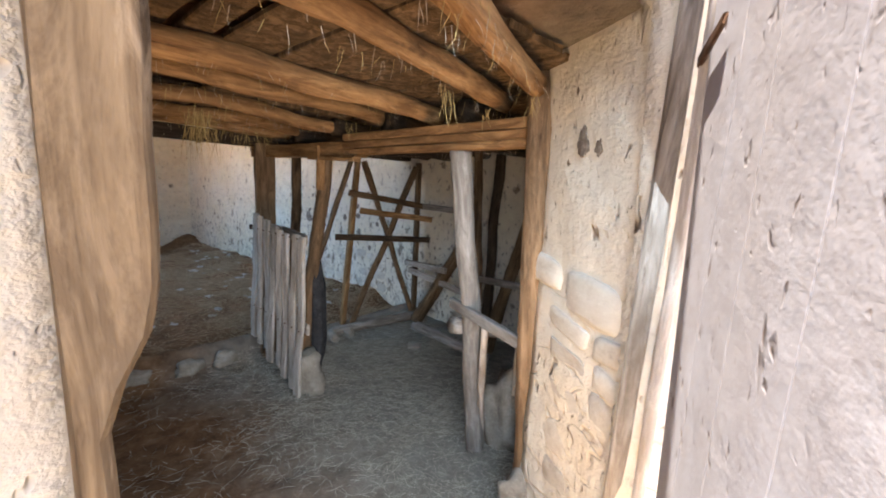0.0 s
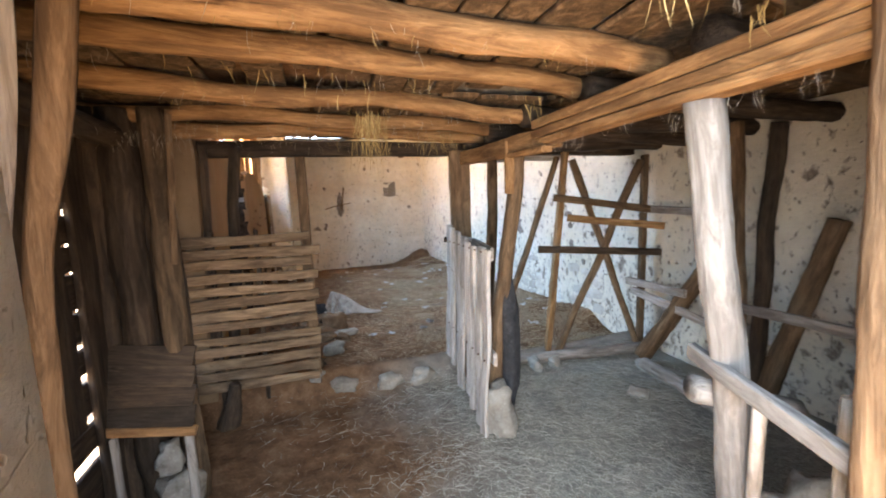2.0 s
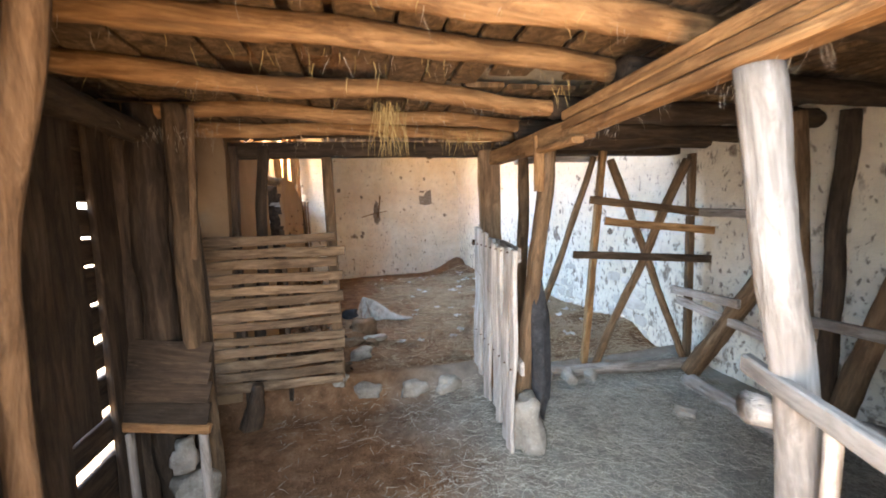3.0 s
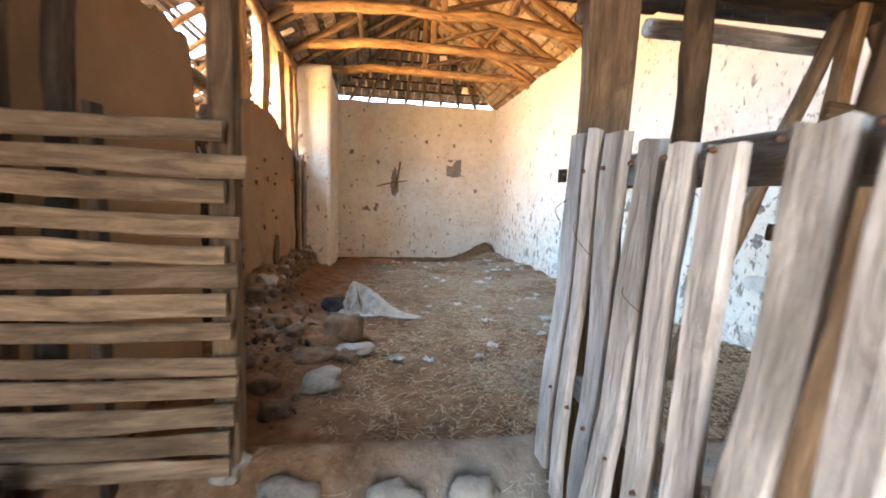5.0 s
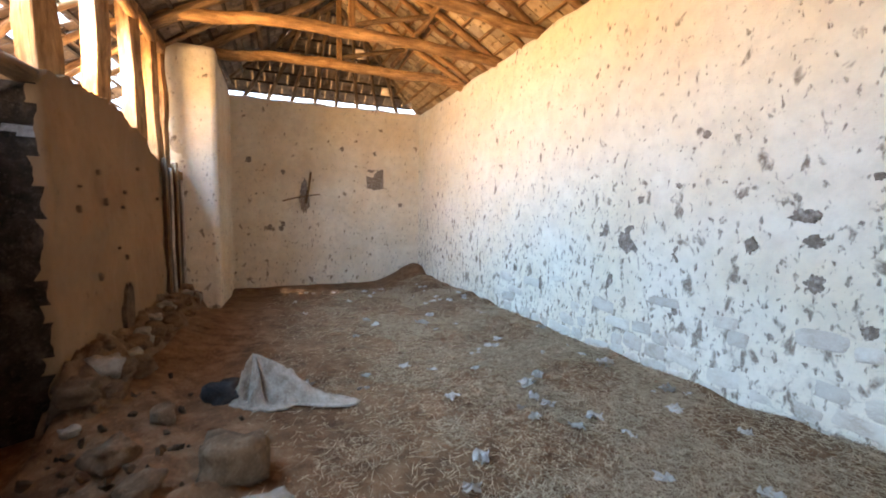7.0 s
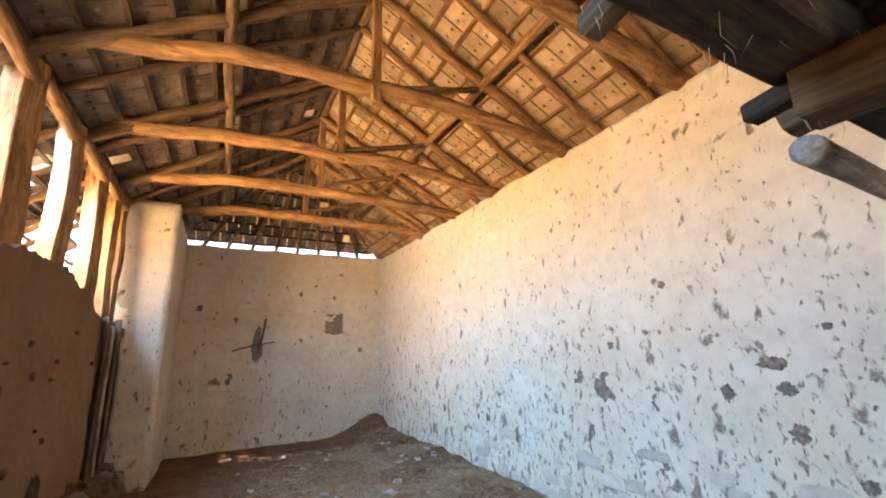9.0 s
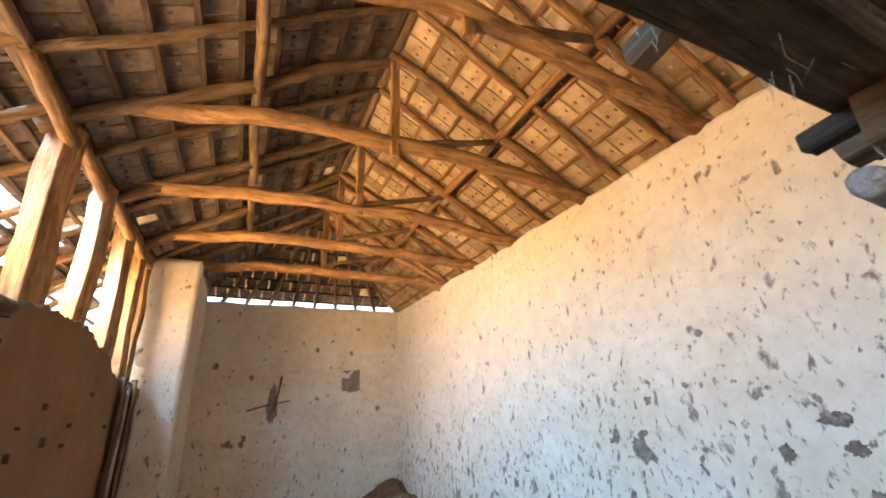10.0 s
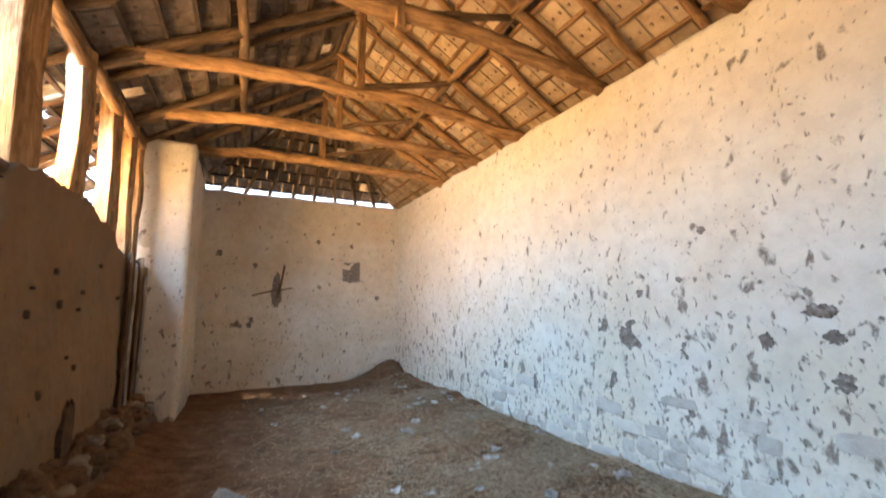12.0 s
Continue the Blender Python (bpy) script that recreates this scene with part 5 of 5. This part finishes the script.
def strands_on(a, b, z):
    a, b = Vector((*a, z)), Vector((*b, z))

    def place(g):
        p = a.lerp(b, g.random()) + Vector((g.uniform(-0.045, 0.045), g.uniform(-0.05, 0.05), g.uniform(-0.02, 0.03)))
        return p, Vector((g.uniform(-0.5, 0.5), g.uniform(-0.5, 0.5), -1))
    return place


for i, (a, b, r) in enumerate(joist_ends):
    for name, material, count, span_of, width, label in (("joist_straw", M_WISP, 26, (0.02, 0.09), 0.0009, "short straws caught on a log joist"), ("joist_cobweb", M_WEB, 46, (0.015, 0.075), 0.0006, "dusty cobweb threads on a log joist")):
        me = blades(count, strands_on(a, b, 2.0), span_of, 140 + i + (20 if material is M_WEB else 0), width)
        stuff(name, me, material, label, "straw" if material is M_WISP else "cobweb")
for i, (a, b, z, n) in enumerate((((-0.2, 4.13), (3.7, 4.12), 1.95, 60), ((-0.2, 3.07), (0.2, 3.05), 1.92, 70), ((-0.15, 1.5), (-0.1, 3.1), 1.92, 70), ((1.9, 1.2), (2.0, 2.7), 1.84, 70))):
    stuff("timber_cobweb", blades(n, strands_on(a, b, z), (0.02, 0.10), 190 + i, 0.00045), M_WEB, "dusty cobweb threads under dark timber", "cobweb")

# ---- whitewashed stones that show through the plaster ----
def course_stones(holder, along_from, along_to, courses, seed, size, proud, material, keep):
    """Irregular flat stones in rough courses, set in the face of a wall; the holder's x runs along it and its face looks to +y or -y."""
    g = rnd(seed)
    made = [mesh_of("stone", wall_stone_bm(seed + k), material, smooth=True) for k in range(6)]
    z = courses[0]
    for h in courses[1:]:
        u = along_from + g.uniform(0, 0.1)
        while u < along_to:
            w = g.uniform(*size)
            if keep(u + w / 2, z + h / 2, g):
                ob = new("stone", made[g.randrange(6)])
                ob.parent = holder
                ob.matrix_basis = pose(u + w / 2, proud, z + h / 2 + g.uniform(-0.03, 0.03), 0, g.uniform(-9, 9), 0) @ Matrix.Diagonal((w * 0.5 - 0.004, 0.05, h * g.uniform(0.36, 0.54), 1))
            u += w
        z += h


def wall_stone_bm(seed):
    """A unit stone with a flattish face and knocked-off corners."""
    bm = bmesh.new()
    bmesh.ops.create_icosphere(bm, subdivisions=3, radius=1)
    for v in bm.verts:
        c = v.co.copy()
        e = Vector([math.copysign(abs(q) ** 0.42, q) for q in c])
        n = 1 + 0.16 * noise.noise(c * 1.4 + Vector((seed * 3.1, 0, 0))) + 0.07 * noise.noise(c * 4 + Vector((0, seed, 0)))
        v.co = Vector((e.x * n, e.y * (1 + 0.18 * noise.noise(c * 2.2 + Vector((seed, 0, 5)))), e.z * n)) * 0.98
    return bm


course_stones(bpy.data.objects["wall_east"], 4.3, 8.2, (0.02, 0.15, 0.13, 0.12, 0.14, 0.11), 410, (0.13, 0.40), -0.040, M_STONEWASH, lambda u, z, g: g.random() < 1.15 - 1.15 * z - 0.16 * max(0, u - 5.2))
course_stones(bpy.data.objects["wall_south_1"], 0.0, 0.5, (0.0, 0.22, 0.20, 0.19, 0.17, 0.19, 0.12, 0.12, 0.17), 430, (0.16, 0.34), -0.041, M_STONEWASH, lambda u, z, g: g.random() < 1.25 - 0.42 * z)

# ---- roof tiles ----
def tile_bm():
    bm = bmesh.new()
    bmesh.ops.create_cube(bm, size=1)
    for v in bm.verts:
        v.co = Vector((v.co.x * 0.182, v.co.y * 0.33, v.co.z * 0.018))
    for sx in (-0.045, 0.045):
        c = bmesh.ops.create_cube(bm, size=1)["verts"]
        for v in c:
            v.co = Vector((sx + v.co.x * 0.022, 0.02 + v.co.y * 0.026, -0.017 + v.co.z * 0.022))
    return bm


def lath_strip(name, a, b, material, seed, parent):
    return board_part(name, a, b, 0.045, 0.028, material, seed, parent)


TILE = mesh_of("tile", tile_bm(), M_TILE)
TILE_SHADED = mesh_of("shaded_tile", tile_bm(), M_TILE_SHADED)
gr = rnd(77)


def roof_plane(name, label, origin, udir, vdir, nu, nv, keep, lost, near, batten_mat, tile_mesh, tile_mat):
    """Tiles laid up a slope: udir along the eaves, vdir up the slope."""
    o, u, v = Vector(origin), Vector(udir).normalized(), Vector(vdir).normalized()
    w = v.cross(u)
    rot = Matrix((-u, v, w)).transposed().to_4x4()
    holder = thing(name, origin, label, "roof", kind="structure")
    rest = bmesh.new()
    for k in range(nv):
        run = []
        for i in range(nu):
            p = o + u * ((i + 0.5) * 0.2 + (0.1 if k % 2 else 0)) + v * ((k + 0.5) * 0.27)
            if not keep(p):
                continue
            run.append(p)
            if gr.random() < lost(p):
                continue
            m = Matrix.Translation(p + w * 0.02) @ rot @ pose(0, 0, 0, -3.6 + gr.uniform(-1.2, 1.2), gr.uniform(-1.5, 1.5), gr.uniform(-2, 2))
            if near(p):
                hang(new("tile", tile_mesh), holder, m)
            else:
                n0 = len(rest.verts)
                rest.from_mesh(tile_mesh)
                rest.verts.ensure_lookup_table()
                bmesh.ops.transform(rest, matrix=m, verts=rest.verts[n0:])
        if run:
            lath_strip("batten", run[0] - u * 0.1 - v * 0.10 - w * 0.012, run[-1] + u * 0.1 - v * 0.10 - w * 0.012, batten_mat, 700 + k, holder)
    if len(rest.verts):
        tagged(part("tile_field", rest, tile_mat, holder), kind="stuff")
    else:
        rest.free()
    return holder


def n_lost(p):
    return 0.012


def w_lost(p):
    if p.x < -0.55:
        return 0.6 if noise.noise(Vector((p.x * 1.2, p.y * 1.2, 2))) > -0.25 else 0.97
    return 0.012 if p.x > 0.4 else 0.04


ev, wv = Vector((-1, 0, SE)).normalized(), Vector((1, 0, SW)).normalized()
roof_plane("roof_east", "warm clay tile roof seen from below on pole rafters", (4.12, 12.6, z_east(4.12)), (0, -1, 0), (-1, 0, SE), 42, 9, lambda p: z_east(p.x) <= z_hip(p.y) + 0.08 and p.x > 1.95, n_lost, lambda p: 4.6 < p.y < 9.2, M_BEAM, TILE, M_TILE)
# Dark tiles and battens paint the unlit underside of the western slope
roof_plane("roof_west", "clay tile roof coloured dark for shade, with daylight holes towards the lean-to", (-2.5, 4.2, z_west(-2.5)), (0, 1, 0), (1, 0, SW), 42, 20, lambda p: z_west(p.x) <= z_hip(p.y) + 0.08 and p.x < 2.05, w_lost, lambda p: 5.0 < p.y < 9.0 and -0.8 < p.x < 1.6, M_DARK, TILE_SHADED, M_TILE_SHADED)
roof_plane("roof_north", "brown clay tile hip above the end wall", (-0.6, HIP_Y0 + 0.02, HIP_Z0), (1, 0, 0), (0, -(HIP_Y0 - HIP_Y1), RIDGE_Z - HIP_Z0), 24, 9, lambda p: z_hip(p.y) <= min(z_east(p.x), z_west(p.x)) + 0.08, n_lost, lambda p: False, M_DARK, TILE_SHADED, M_TILE_SHADED)


# unseen sheet added to block light between tiles; roof over the stable
def skin(name, quads, label):
    bm = bmesh.new()
    for q in quads:
        bm.faces.new([bm.verts.new(p) for p in q])
    bmesh.ops.solidify(bm, geom=bm.faces[:], thickness=-0.02)
    return alone(name, bm, M_TILE, Matrix.Identity(4), label, "roof", kind="structure")


L = 0.055
skin("roof_skin", [((4.2, 4.3, z_east(4.2) + L), (2.0, 4.3, RIDGE_Z + L), (2.0, HIP_Y1, RIDGE_Z + L), (4.2, HIP_Y0 + 0.1, z_east(4.2) + L)),
                   ((-0.64, 4.3, z_west(-0.64) + L), (-0.64, 11.9, z_west(-0.64) + L), (2.0, HIP_Y1, RIDGE_Z + L), (2.0, 4.3, RIDGE_Z + L)),
                   ((4.2, HIP_Y0 + 0.1, HIP_Z0 + 0.02), (2.0, HIP_Y1, RIDGE_Z + L), (-0.2, HIP_Y0 + 0.1, HIP_Z0 + 0.02))], "unseen sheet over the tiles that blocks light at their joints")
skin("roof_south", [((4.4, 0.6, z_east(4.4) + L), (2.0, 0.6, RIDGE_Z + L), (2.0, 4.32, RIDGE_Z + L), (4.4, 4.32, z_east(4.4) + L)), ((-1.0, 0.6, z_west(-1.0) + L), (-1.0, 4.32, z_west(-1.0) + L), (2.0, 4.32, RIDGE_Z + L), (2.0, 0.6, RIDGE_Z + L))], "clay tile roof over the stable loft")
skin("gable_south", [((-0.6, 0.62, 2.2), (4.3, 0.62, 2.2), (4.3, 0.62, z_east(4.3)), (2.0, 0.62, RIDGE_Z), (-0.6, 0.62, z_west(-0.6)))], "plain mud gable over the doorway wall")
